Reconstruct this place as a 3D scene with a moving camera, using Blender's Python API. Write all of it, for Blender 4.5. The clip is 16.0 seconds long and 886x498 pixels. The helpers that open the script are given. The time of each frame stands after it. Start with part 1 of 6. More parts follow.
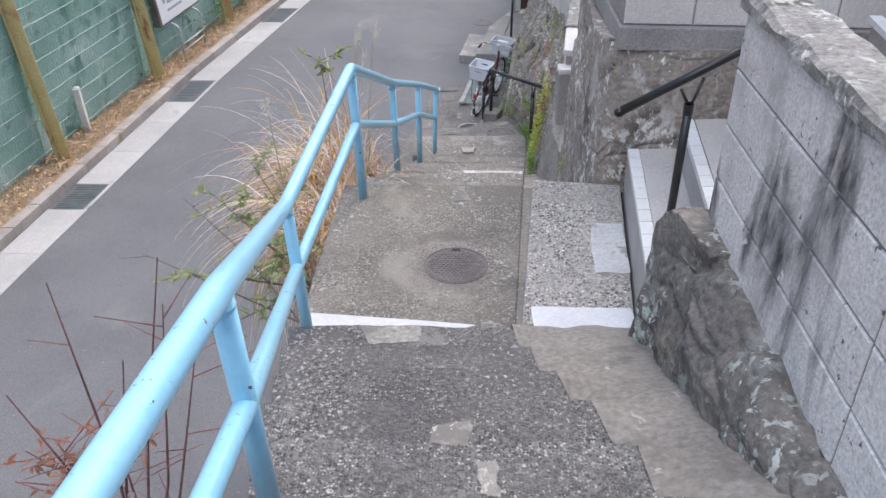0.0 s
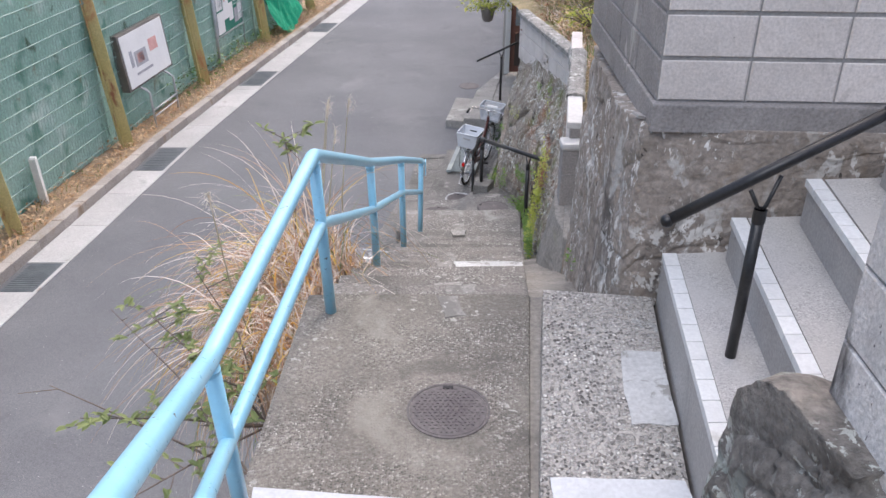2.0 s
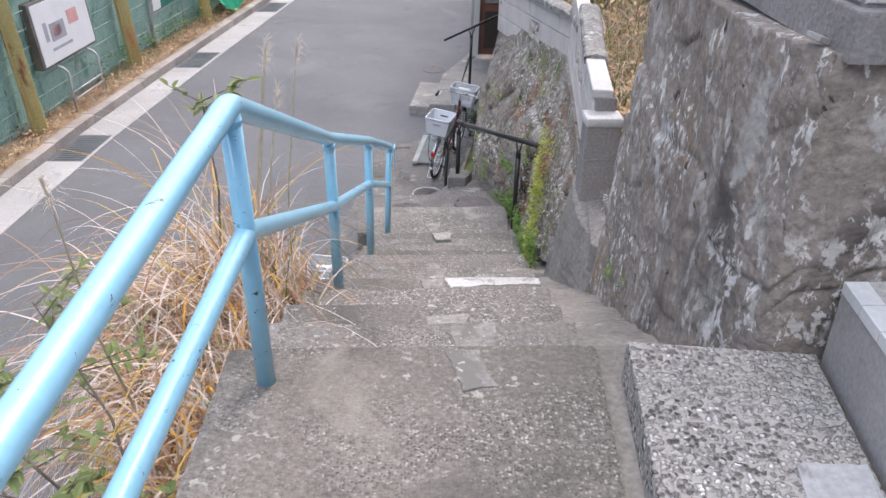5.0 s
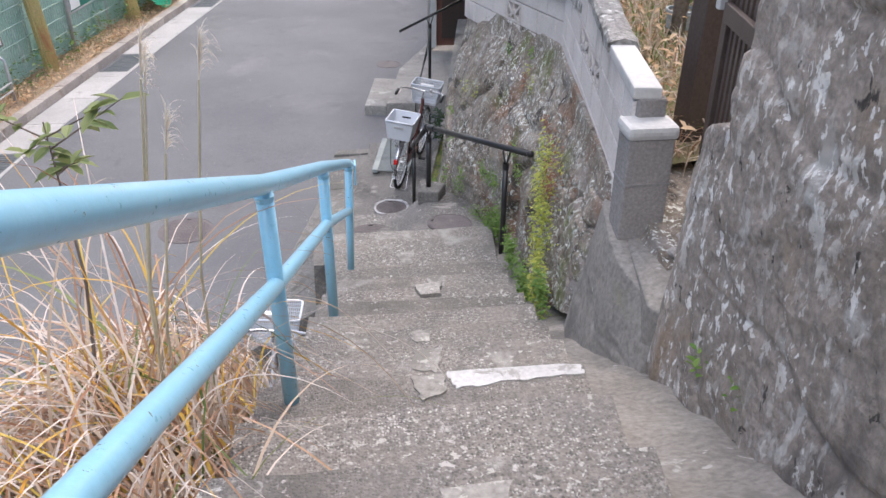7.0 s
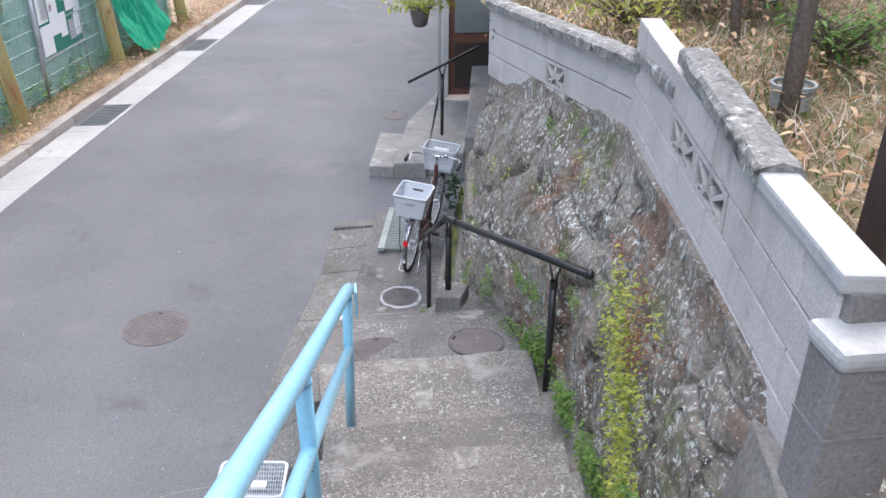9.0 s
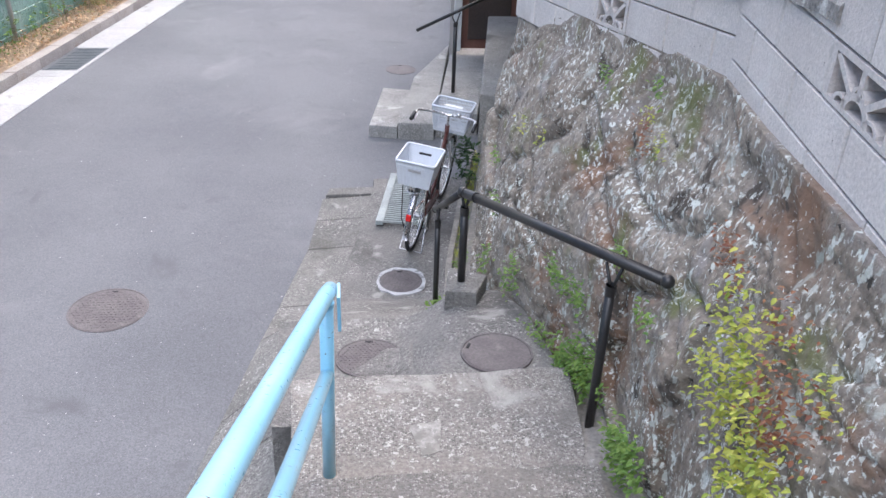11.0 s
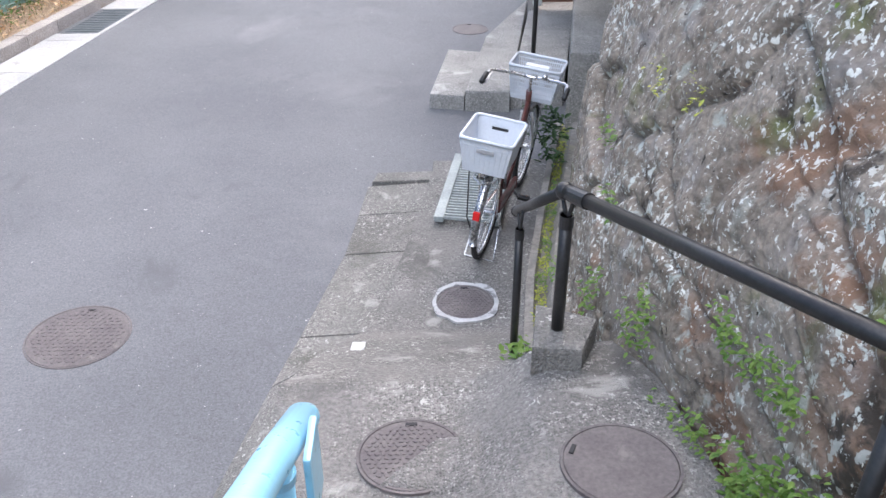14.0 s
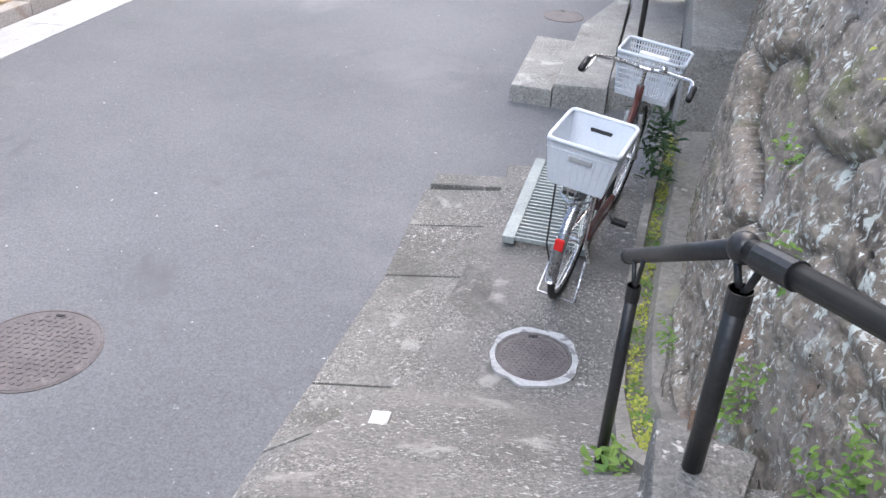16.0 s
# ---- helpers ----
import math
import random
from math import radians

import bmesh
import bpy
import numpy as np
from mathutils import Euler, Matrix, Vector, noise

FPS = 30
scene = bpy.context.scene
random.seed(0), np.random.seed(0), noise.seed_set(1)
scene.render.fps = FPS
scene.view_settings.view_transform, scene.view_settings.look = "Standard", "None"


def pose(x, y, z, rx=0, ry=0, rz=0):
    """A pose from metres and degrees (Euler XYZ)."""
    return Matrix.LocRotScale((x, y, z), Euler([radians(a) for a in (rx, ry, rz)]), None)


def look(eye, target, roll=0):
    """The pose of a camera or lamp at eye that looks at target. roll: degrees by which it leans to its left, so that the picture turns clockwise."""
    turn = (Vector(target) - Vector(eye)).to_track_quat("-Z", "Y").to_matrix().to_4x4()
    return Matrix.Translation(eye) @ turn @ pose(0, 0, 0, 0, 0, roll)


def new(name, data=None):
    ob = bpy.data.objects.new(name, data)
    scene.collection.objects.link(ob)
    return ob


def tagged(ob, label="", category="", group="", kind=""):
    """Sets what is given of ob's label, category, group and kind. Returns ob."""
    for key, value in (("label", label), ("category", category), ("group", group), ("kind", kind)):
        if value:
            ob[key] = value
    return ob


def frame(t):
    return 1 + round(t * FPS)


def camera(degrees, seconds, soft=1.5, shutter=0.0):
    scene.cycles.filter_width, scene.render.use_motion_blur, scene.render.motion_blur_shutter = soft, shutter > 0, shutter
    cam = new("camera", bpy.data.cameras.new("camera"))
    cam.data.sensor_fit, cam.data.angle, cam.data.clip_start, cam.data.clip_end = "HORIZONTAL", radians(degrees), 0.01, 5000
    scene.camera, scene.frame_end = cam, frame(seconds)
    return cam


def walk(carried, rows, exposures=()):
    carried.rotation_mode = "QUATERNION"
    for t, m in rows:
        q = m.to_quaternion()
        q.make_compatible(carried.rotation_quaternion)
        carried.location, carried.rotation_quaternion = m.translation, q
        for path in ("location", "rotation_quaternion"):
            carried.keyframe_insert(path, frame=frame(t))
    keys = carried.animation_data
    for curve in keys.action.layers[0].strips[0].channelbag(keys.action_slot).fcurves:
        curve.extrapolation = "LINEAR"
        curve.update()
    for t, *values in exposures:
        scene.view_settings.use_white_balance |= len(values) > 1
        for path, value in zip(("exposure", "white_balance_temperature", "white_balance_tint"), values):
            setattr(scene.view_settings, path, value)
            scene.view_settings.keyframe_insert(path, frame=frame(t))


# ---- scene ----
cam = camera(56.0, 16.0)
PATH = [
    (0, (-0.004, 0.427, 1.592), (-0.022, 2.109, 0.51), -0.0),
    (0.5, (0.008, 0.73, 1.585), (0.026, 2.38, 0.456), 1.3),
    (1, (-0.011, 0.982, 1.52), (0.043, 2.665, 0.441), 1.6),
    (1.5, (-0.034, 1.214, 1.436), (0.006, 2.932, 0.413), 0.7),
    (2, (-0.02, 1.466, 1.336), (-0.006, 3.218, 0.371), 0.2),
    (2.5, (-0.058, 1.713, 1.199), (-0.022, 3.46, 0.227), 1.0),
    (3, (-0.081, 1.976, 1.081), (-0.055, 3.711, 0.087), 2.1),
    (3.5, (-0.106, 2.244, 0.968), (-0.042, 3.984, -0.016), 2.7),
    (3.7, (-0.13, 2.342, 0.936), (-0.071, 4.09, -0.034), 2.8),
    (5.8, (-0.235, 3.43, 0.454), (-0.048, 5.169, -0.517), 0.33),
    (6, (-0.252, 3.546, 0.451), (-0.058, 5.288, -0.51), -0.17),
    (6.5, (-0.243, 3.911, 0.302), (-0.041, 5.65, -0.663), -0.27),
    (7, (-0.237, 4.392, 0.187), (-0.008, 6.118, -0.797), 0.73),
    (7.5, (-0.21, 4.883, 0.207), (-0.013, 6.609, -0.783), 1.83),
    (8, (-0.239, 5.336, 0.221), (-0.015, 7.067, -0.755), 2.62),
    (8.5, (-0.215, 5.684, 0.133), (0.004, 7.439, -0.801), 0.82),
    (8.7, (-0.193, 5.829, 0.098), (0.028, 7.591, -0.822), 0.32),
    (10.8, (-0.114, 7.152, -0.47), (0.115, 8.873, -1.463), 2.2),
    (11, (-0.095, 7.252, -0.488), (0.123, 8.972, -1.486), 2.2),
    (11.5, (-0.081, 7.545, -0.631), (0.097, 9.256, -1.652), 1.6),
    (12, (-0.03, 7.817, -0.764), (0.085, 9.514, -1.815), 0.5),
    (12.5, (0.002, 8.11, -0.879), (0.113, 9.807, -1.93), -0.1),
    (13, (0.009, 8.359, -0.979), (0.093, 10.064, -2.021), -0.3),
    (13.5, (0.042, 8.652, -1.111), (0.112, 10.359, -2.15), -0.2),
    (14, (0.046, 8.933, -1.228), (0.096, 10.635, -2.277), -0.1),
    (14.5, (0.09, 9.217, -1.356), (0.119, 10.904, -2.43), 0.2),
    (15, (0.096, 9.51, -1.481), (0.111, 11.192, -2.561), 1.1),
    (15.5, (0.096, 9.777, -1.606), (0.062, 11.47, -2.67), 2.1),
    (16, (0.046, 10.074, -1.748), (-0.056, 11.769, -2.805), 2.7),
]
EXPOSURE = [(0, 0.62, 5950, 12), (2.5, 0.72, 6100, 14), (7, 0.80, 6100, 14), (9, 0.94, 5880, 11), (11, 1.13, 5850, 13), (13.2, 1.14, 5850, 12), (14.5, 1.22, 5850, 12), (16, 1.24, 5900, 11)]
walk(cam, [(t, look(eye, target, roll)) for t, eye, target, roll in PATH], EXPOSURE)

# ---- world, sun ----
world = bpy.data.worlds.new("overcast_sky")
scene.world = world
world.use_nodes = True
sky = world.node_tree.nodes.new("ShaderNodeTexSky")
sky.sky_type, sky.sun_disc = "NISHITA", False
sky.sun_elevation, sky.sun_rotation = radians(55), radians(25)
sky.air_density, sky.dust_density, sky.ozone_density = 1.0, 6.0, 1.0
world.node_tree.links.new(sky.outputs[0], world.node_tree.nodes["Background"].inputs[0])
world.node_tree.nodes["Background"].inputs[1].default_value = 0.15
sun = new("sun", bpy.data.lights.new("sun", "SUN"))
sun.data.energy, sun.data.angle, sun.data.color = 1.2, radians(40), (1.0, 0.97, 0.93)
sun.matrix_world = look((-5, -11, 17), (0, 0, 0))

# ---- materials ----
ROAD = -4.30


def surface(name, c1, c2, big=1.3, fine=60.0, rough=0.9, bump=0.3, grain=0.35, spots=(), chips=None, stretch=1.0, metal=0.0, coat=0.0, island=0.0, relief=0.0):
    """Paint, stone or metal with two scales of variation. spots: (colour, scale, threshold, softness, stretch, scale of clusters). chips: (scale, dark, light, share)."""
    m = bpy.data.materials.new(name)
    m.use_nodes = True
    nt = m.node_tree
    b = nt.nodes["Principled BSDF"]
    add, link = nt.nodes.new, nt.links.new
    pos = add("ShaderNodeNewGeometry").outputs["Position"]

    def scaled(sz):
        mp = add("ShaderNodeMapping")
        mp.inputs["Scale"].default_value = (1, 1, sz)
        link(pos, mp.inputs[0])
        return mp.outputs[0]

    def noise_tex(scale, sz=1.0, detail=6, off=0.0):
        n = add("ShaderNodeTexNoise")
        n.inputs["Scale"].default_value, n.inputs["Detail"].default_value, n.inputs["Roughness"].default_value = scale, detail, 0.62
        n.inputs["Distortion"].default_value = off
        link(scaled(sz), n.inputs[0])
        return n.outputs[0]

    def ramp(src, lo, hi):
        r = add("ShaderNodeMapRange")
        r.inputs[1].default_value, r.inputs[2].default_value = lo, hi
        link(src, r.inputs[0])
        return r.outputs[0]

    def blend(f, a, c, mode="MIX"):
        x = add("ShaderNodeMix")
        x.data_type, x.blend_type = "RGBA", mode
        for v, k in ((f, 0), (a, 6), (c, 7)):
            if isinstance(v, tuple):
                x.inputs[k].default_value = (*v, 1)
            elif isinstance(v, float):
                x.inputs[k].default_value = v
            else:
                link(v, x.inputs[k])
        return x.outputs[2]

    col = blend(ramp(noise_tex(big, stretch), 0.35, 0.65), c1, c2)
    fin = noise_tex(fine, 1.0, 4)
    height = fin
    if chips:
        scale, dark, light, share = chips
        v = add("ShaderNodeTexVoronoi")
        v.inputs["Scale"].default_value = scale
        wob = add("ShaderNodeTexNoise")
        wob.inputs["Scale"].default_value, wob.inputs["Detail"].default_value = scale * 0.8, 2
        link(pos, wob.inputs[0])
        shift = add("ShaderNodeVectorMath")
        shift.operation = "MULTIPLY_ADD"
        shift.inputs[1].default_value = (1.3 / scale,) * 3
        link(wob.outputs["Color"], shift.inputs[0])
        link(pos, shift.inputs[2])
        link(shift.outputs[0], v.inputs["Vector"])
        val = add("ShaderNodeSeparateColor")
        link(v.outputs["Color"], val.inputs[0])
        pebble = blend(ramp(val.outputs[0], 1 - share, 1.0), dark, light)
        edge = ramp(v.outputs["Distance"], 0.62, 0.30)
        mask = add("ShaderNodeMath")
        mask.operation = "MULTIPLY"
        link(edge, mask.inputs[0])
        link(ramp(noise_tex(3.1, 1.0, 4), 0.38, 0.6), mask.inputs[1])
        col = blend(mask.outputs[0], col, pebble)
        height = edge
    g = ramp(fin, 0.25, 0.75)
    shade = add("ShaderNodeMapRange")
    shade.inputs[3].default_value, shade.inputs[4].default_value = 1 - grain, 1 + grain
    link(g, shade.inputs[0])
    comb = add("ShaderNodeCombineColor")
    for k in range(3):
        link(shade.outputs[0], comb.inputs[k])
    col = blend(1.0, col, comb.outputs[0], "MULTIPLY")
    if island:
        info = add("ShaderNodeObjectInfo")
        tone = add("ShaderNodeMapRange")
        tone.inputs[3].default_value, tone.inputs[4].default_value = 1 - island, 1 + island
        link(info.outputs["Random"], tone.inputs[0])
        cc = add("ShaderNodeCombineColor")
        for k in range(3):
            link(tone.outputs[0], cc.inputs[k])
        col = blend(1.0, col, cc.outputs[0], "MULTIPLY")
    for c, scale, lo, soft, sz, *cluster in spots:
        mask = ramp(noise_tex(scale, sz, 5, 0.4), lo, lo + soft)
        if cluster:
            both = add("ShaderNodeMath")
            both.operation = "MULTIPLY"
            link(mask, both.inputs[0])
            link(ramp(noise_tex(cluster[0], 0.8, 3, 0.3), 0.47, 0.60), both.inputs[1])
            mask = both.outputs[0]
        col = blend(mask, col, c)
    link(col, b.inputs["Base Color"])
    b.inputs["Metallic"].default_value = metal
    b.inputs["Coat Weight"].default_value = coat
    rr = add("ShaderNodeMapRange")
    rr.inputs[3].default_value, rr.inputs[4].default_value = max(0.05, rough - 0.08), min(1.0, rough + 0.08)
    link(fin, rr.inputs[0])
    link(rr.outputs[0], b.inputs["Roughness"])
    if relief:
        rough_sum = add("ShaderNodeMath")
        rough_sum.operation = "MULTIPLY_ADD"
        rough_sum.inputs[1].default_value = relief
        link(noise_tex(8.0, 1.0, 9), rough_sum.inputs[0])
        link(height, rough_sum.inputs[2])
        height = rough_sum.outputs[0]
    if bump:
        bp = add("ShaderNodeBump")
        bp.inputs["Strength"].default_value, bp.inputs["Distance"].default_value = bump, 0.012
        link(height, bp.inputs["Height"])
        link(bp.outputs[0], b.inputs["Normal"])
    return m


def leafy(name, c1, c2, rough=0.6, pass_light=0.25):
    """Leaves and stalks: a tone for each leaf, a little light through them."""
    m = bpy.data.materials.new(name)
    m.use_nodes = True
    nt = m.node_tree
    b = nt.nodes["Principled BSDF"]
    geo = nt.nodes.new("ShaderNodeNewGeometry")
    mix = nt.nodes.new("ShaderNodeMix")
    mix.data_type = "RGBA"
    mix.inputs[6].default_value, mix.inputs[7].default_value = (*c1, 1), (*c2, 1)
    nt.links.new(geo.outputs["Random Per Island"], mix.inputs[0])
    nt.links.new(mix.outputs[2], b.inputs["Base Color"])
    b.inputs["Roughness"].default_value = rough
    tr = nt.nodes.new("ShaderNodeBsdfTranslucent")
    nt.links.new(mix.outputs[2], tr.inputs[0])
    sh = nt.nodes.new("ShaderNodeMixShader")
    sh.inputs[0].default_value = pass_light
    nt.links.new(b.outputs[0], sh.inputs[1])
    nt.links.new(tr.outputs[0], sh.inputs[2])
    nt.links.new(sh.outputs[0], nt.nodes["Material Output"].inputs[0])
    return m


STEP = surface("worn_aggregate_concrete", (0.20, 0.188, 0.172), (0.265, 0.243, 0.215), 2.2, 55, 0.95, 0.6, 0.35, [((0.38, 0.365, 0.335), 2.4, 0.585, 0.10, 1), ((0.13, 0.122, 0.11), 1.5, 0.57, 0.16, 1), ((0.50, 0.48, 0.445), 30.0, 0.585, 0.04, 1, 1.9)], (105, (0.12, 0.114, 0.105), (0.56, 0.54, 0.50), 0.5), island=0.10)
STEP_UP = surface("dark_aggregate_concrete", (0.135, 0.13, 0.127), (0.205, 0.197, 0.187), 2.4, 55, 0.95, 0.75, 0.4, [((0.28, 0.27, 0.252), 3.0, 0.62, 0.08, 1), ((0.52, 0.51, 0.48), 55.0, 0.585, 0.03, 1, 2.2)], (105, (0.07, 0.068, 0.065), (0.56, 0.545, 0.51), 0.5), island=0.12)
LANDING = surface("weathered_landing_concrete", (0.185, 0.17, 0.145), (0.265, 0.243, 0.208), 1.9, 60, 0.95, 0.5, 0.35, [((0.34, 0.315, 0.27), 2.1, 0.57, 0.16, 1), ((0.115, 0.105, 0.092), 1.6, 0.56, 0.14, 1), ((0.47, 0.445, 0.40), 26.0, 0.59, 0.04, 1, 1.7)], (100, (0.11, 0.10, 0.088), (0.54, 0.51, 0.455), 0.5))
PEBBLE = surface("washed_pebble_concrete", (0.37, 0.345, 0.31), (0.46, 0.43, 0.39), 2.0, 70, 0.9, 0.9, 0.3, [((0.44, 0.43, 0.40), 1.8, 0.62, 0.03, 1)], (62, (0.10, 0.092, 0.085), (0.84, 0.81, 0.75), 0.8))
RAMP = surface("smooth_old_mortar", (0.20, 0.185, 0.165), (0.28, 0.26, 0.232), 1.8, 40, 0.95, 0.35, 0.35, [((0.15, 0.14, 0.125), 2.0, 0.57, 0.12, 1), ((0.30, 0.29, 0.20), 1.1, 0.63, 0.1, 1), ((0.40, 0.38, 0.35), 9.0, 0.65, 0.03, 1)])
PATCH = surface("white_mortar_patch", (0.56, 0.57, 0.58), (0.66, 0.67, 0.68), 3.0, 50, 0.9, 0.2, 0.12)
PATCH_PALE = surface("scuffed_pale_patch", (0.44, 0.44, 0.43), (0.55, 0.55, 0.54), 4.0, 50, 0.9, 0.25, 0.2, [((0.30, 0.29, 0.27), 9.0, 0.56, 0.06, 1)])
PATCH_OLD = surface("worn_pale_mortar", (0.25, 0.238, 0.217), (0.335, 0.32, 0.293), 6.0, 50, 0.92, 0.4, 0.35, [((0.20, 0.19, 0.172), 8.0, 0.48, 0.10, 1), ((0.44, 0.425, 0.39), 26.0, 0.60, 0.03, 1)])
APRON = surface("damp_apron_concrete", (0.165, 0.158, 0.148), (0.23, 0.22, 0.205), 1.7, 55, 0.93, 0.6, 0.4, [((0.11, 0.105, 0.098), 1.3, 0.55, 0.12, 1), ((0.33, 0.32, 0.295), 2.6, 0.60, 0.08, 1), ((0.52, 0.505, 0.47), 34.0, 0.60, 0.03, 1, 1.6)], (100, (0.10, 0.097, 0.09), (0.48, 0.465, 0.43), 0.45))
KERB = surface("kerb_block_concrete", (0.175, 0.17, 0.155), (0.245, 0.235, 0.218), 2.5, 60, 0.95, 0.6, 0.4, [((0.12, 0.115, 0.10), 1.8, 0.57, 0.12, 1), ((0.34, 0.33, 0.30), 4.0, 0.60, 0.08, 1), ((0.50, 0.48, 0.45), 34.0, 0.60, 0.03, 1, 1.8)], (100, (0.11, 0.105, 0.098), (0.48, 0.46, 0.42), 0.45), island=0.12)
ENTRY = surface("worn_entrance_concrete", (0.26, 0.255, 0.24), (0.36, 0.35, 0.33), 2.2, 55, 0.95, 0.5, 0.35, [((0.15, 0.147, 0.135), 1.6, 0.56, 0.14, 1), ((0.46, 0.45, 0.43), 3.0, 0.60, 0.08, 1)], (100, (0.16, 0.155, 0.145), (0.52, 0.50, 0.47), 0.4))
ASPHALT = surface("old_grey_asphalt", (0.121, 0.124, 0.132), (0.158, 0.161, 0.168), 0.55, 95, 0.85, 0.45, 0.4, [((0.205, 0.205, 0.21), 0.6, 0.58, 0.2, 1), ((0.105, 0.107, 0.113), 1.3, 0.62, 0.12, 1), ((0.50, 0.50, 0.49), 26.0, 0.70, 0.012, 1), ((0.36, 0.36, 0.355), 60.0, 0.69, 0.02, 1)])
KERB_DIRTY = surface("soil_stained_kerb", (0.33, 0.30, 0.27), (0.43, 0.395, 0.36), 2.0, 60, 0.95, 0.5, 0.35, [((0.27, 0.20, 0.14), 1.8, 0.58, 0.14, 1)], island=0.10)
GUTTER = surface("pale_gutter_concrete", (0.38, 0.375, 0.365), (0.46, 0.455, 0.445), 1.1, 50, 0.93, 0.3, 0.2, [((0.31, 0.31, 0.295), 1.9, 0.58, 0.2, 1), ((0.27, 0.25, 0.22), 4.0, 0.64, 0.1, 1)], island=0.05)
GRATE = surface("dark_steel_grating", (0.10, 0.115, 0.125), (0.14, 0.155, 0.165), 4, 60, 0.6, 0.2, 0.3, metal=0.3)
GALV = surface("galvanised_steel", (0.25, 0.28, 0.275), (0.34, 0.37, 0.36), 4, 60, 0.6, 0.15, 0.2, metal=0.2)
SOIL = surface("leaf_litter_soil", (0.30, 0.215, 0.145), (0.46, 0.35, 0.24), 3, 70, 1.0, 0.8, 0.5, [((0.52, 0.40, 0.26), 14, 0.56, 0.05, 1), ((0.18, 0.16, 0.07), 1.1, 0.60, 0.12, 1)])
GROUND = surface("dry_garden_soil", (0.17, 0.14, 0.075), (0.30, 0.24, 0.135), 1.2, 40, 1.0, 0.8, 0.5, [((0.14, 0.19, 0.05), 1.6, 0.57, 0.1, 1), ((0.44, 0.37, 0.24), 9.0, 0.58, 0.06, 1)])
ROCK = surface("weathered_retaining_rock", (0.18, 0.148, 0.115), (0.28, 0.24, 0.195), 2.0, 34, 0.95, 0.8, 0.45, [((0.27, 0.24, 0.215), 2.6, 0.55, 0.10, 1), ((0.22, 0.135, 0.088), 1.5, 0.565, 0.09, 1), ((0.15, 0.155, 0.066), 1.9, 0.59, 0.09, 1), ((0.065, 0.053, 0.042), 4.2, 0.60, 0.07, 0.9), ((0.42, 0.44, 0.39), 8.0, 0.60, 0.06, 0.6, 1.4), ((0.60, 0.62, 0.56), 22.0, 0.565, 0.04, 0.7, 1.2), ((0.72, 0.72, 0.66), 36.0, 0.575, 0.02, 0.8, 1.9), ((0.70, 0.70, 0.64), 50.0, 0.625, 0.02, 1), ((0.04, 0.034, 0.028), 21.0, 0.66, 0.03, 1)], relief=3.0)
RENDERED = surface("cracked_render_over_rock", (0.24, 0.205, 0.172), (0.32, 0.278, 0.24), 1.7, 40, 0.95, 0.7, 0.35, [((0.26, 0.198, 0.142), 1.5, 0.56, 0.12, 1), ((0.125, 0.11, 0.098), 2.1, 0.55, 0.12, 0.5), ((0.45, 0.43, 0.40), 4.6, 0.575, 0.05, 0.6, 1.1), ((0.60, 0.58, 0.54), 14.0, 0.54, 0.04, 0.6, 1.3), ((0.72, 0.70, 0.66), 28.0, 0.575, 0.02, 0.6, 1.8), ((0.06, 0.053, 0.046), 11.0, 0.645, 0.03, 0.8)], relief=2.4)
CURBROCK = surface("mossy_black_stone", (0.10, 0.092, 0.085), (0.24, 0.22, 0.195), 2.6, 34, 0.95, 1.0, 0.45, [((0.28, 0.24, 0.185), 2.2, 0.57, 0.10, 1), ((0.045, 0.042, 0.04), 2.8, 0.56, 0.10, 0.8), ((0.44, 0.48, 0.43), 9.0, 0.53, 0.05, 1, 1.0), ((0.62, 0.64, 0.59), 22.0, 0.56, 0.03, 1, 1.9)], relief=3.0)
BLOCK = surface("grey_concrete_block", (0.56, 0.515, 0.48), (0.66, 0.612, 0.575), 1.6, 85, 0.93, 0.4, 0.2, [((0.36, 0.328, 0.30), 1.3, 0.58, 0.2, 0.5), ((0.66, 0.63, 0.59), 3.3, 0.60, 0.12, 0.7), ((0.24, 0.218, 0.20), 3.0, 0.63, 0.14, 0.35), ((0.17, 0.155, 0.142), 24.0, 0.70, 0.02, 1)], island=0.07)
BLOCK_STAIN = surface("black_streaked_block", (0.64, 0.61, 0.58), (0.75, 0.72, 0.69), 1.8, 85, 0.93, 0.6, 0.3, [((0.40, 0.38, 0.365), 2.2, 0.52, 0.16, 0.5), ((0.065, 0.06, 0.058), 3.0, 0.535, 0.12, 0.34), ((0.68, 0.68, 0.65), 13.0, 0.66, 0.02, 0.55, 1.4), ((0.16, 0.15, 0.145), 26.0, 0.66, 0.02, 1)], island=0.06)
BLOCK_DARK = surface("dark_streaked_block", (0.22, 0.205, 0.195), (0.32, 0.30, 0.285), 1.7, 70, 0.95, 0.5, 0.3, [((0.075, 0.07, 0.066), 1.6, 0.56, 0.14, 0.35), ((0.42, 0.395, 0.365), 4.0, 0.64, 0.05, 0.5)], island=0.06)
MORTAR = surface("recessed_mortar", (0.24, 0.235, 0.225), (0.32, 0.31, 0.30), 3, 70, 0.96, 0.3, 0.25)
CAP = surface("lichened_coping", (0.22, 0.212, 0.197), (0.35, 0.338, 0.315), 5, 45, 0.96, 1.0, 0.45, [((0.10, 0.097, 0.088), 5, 0.55, 0.1, 1), ((0.56, 0.56, 0.53), 10, 0.565, 0.04, 1, 2.0), ((0.68, 0.68, 0.65), 24, 0.60, 0.03, 1, 2.6)], relief=2.0)
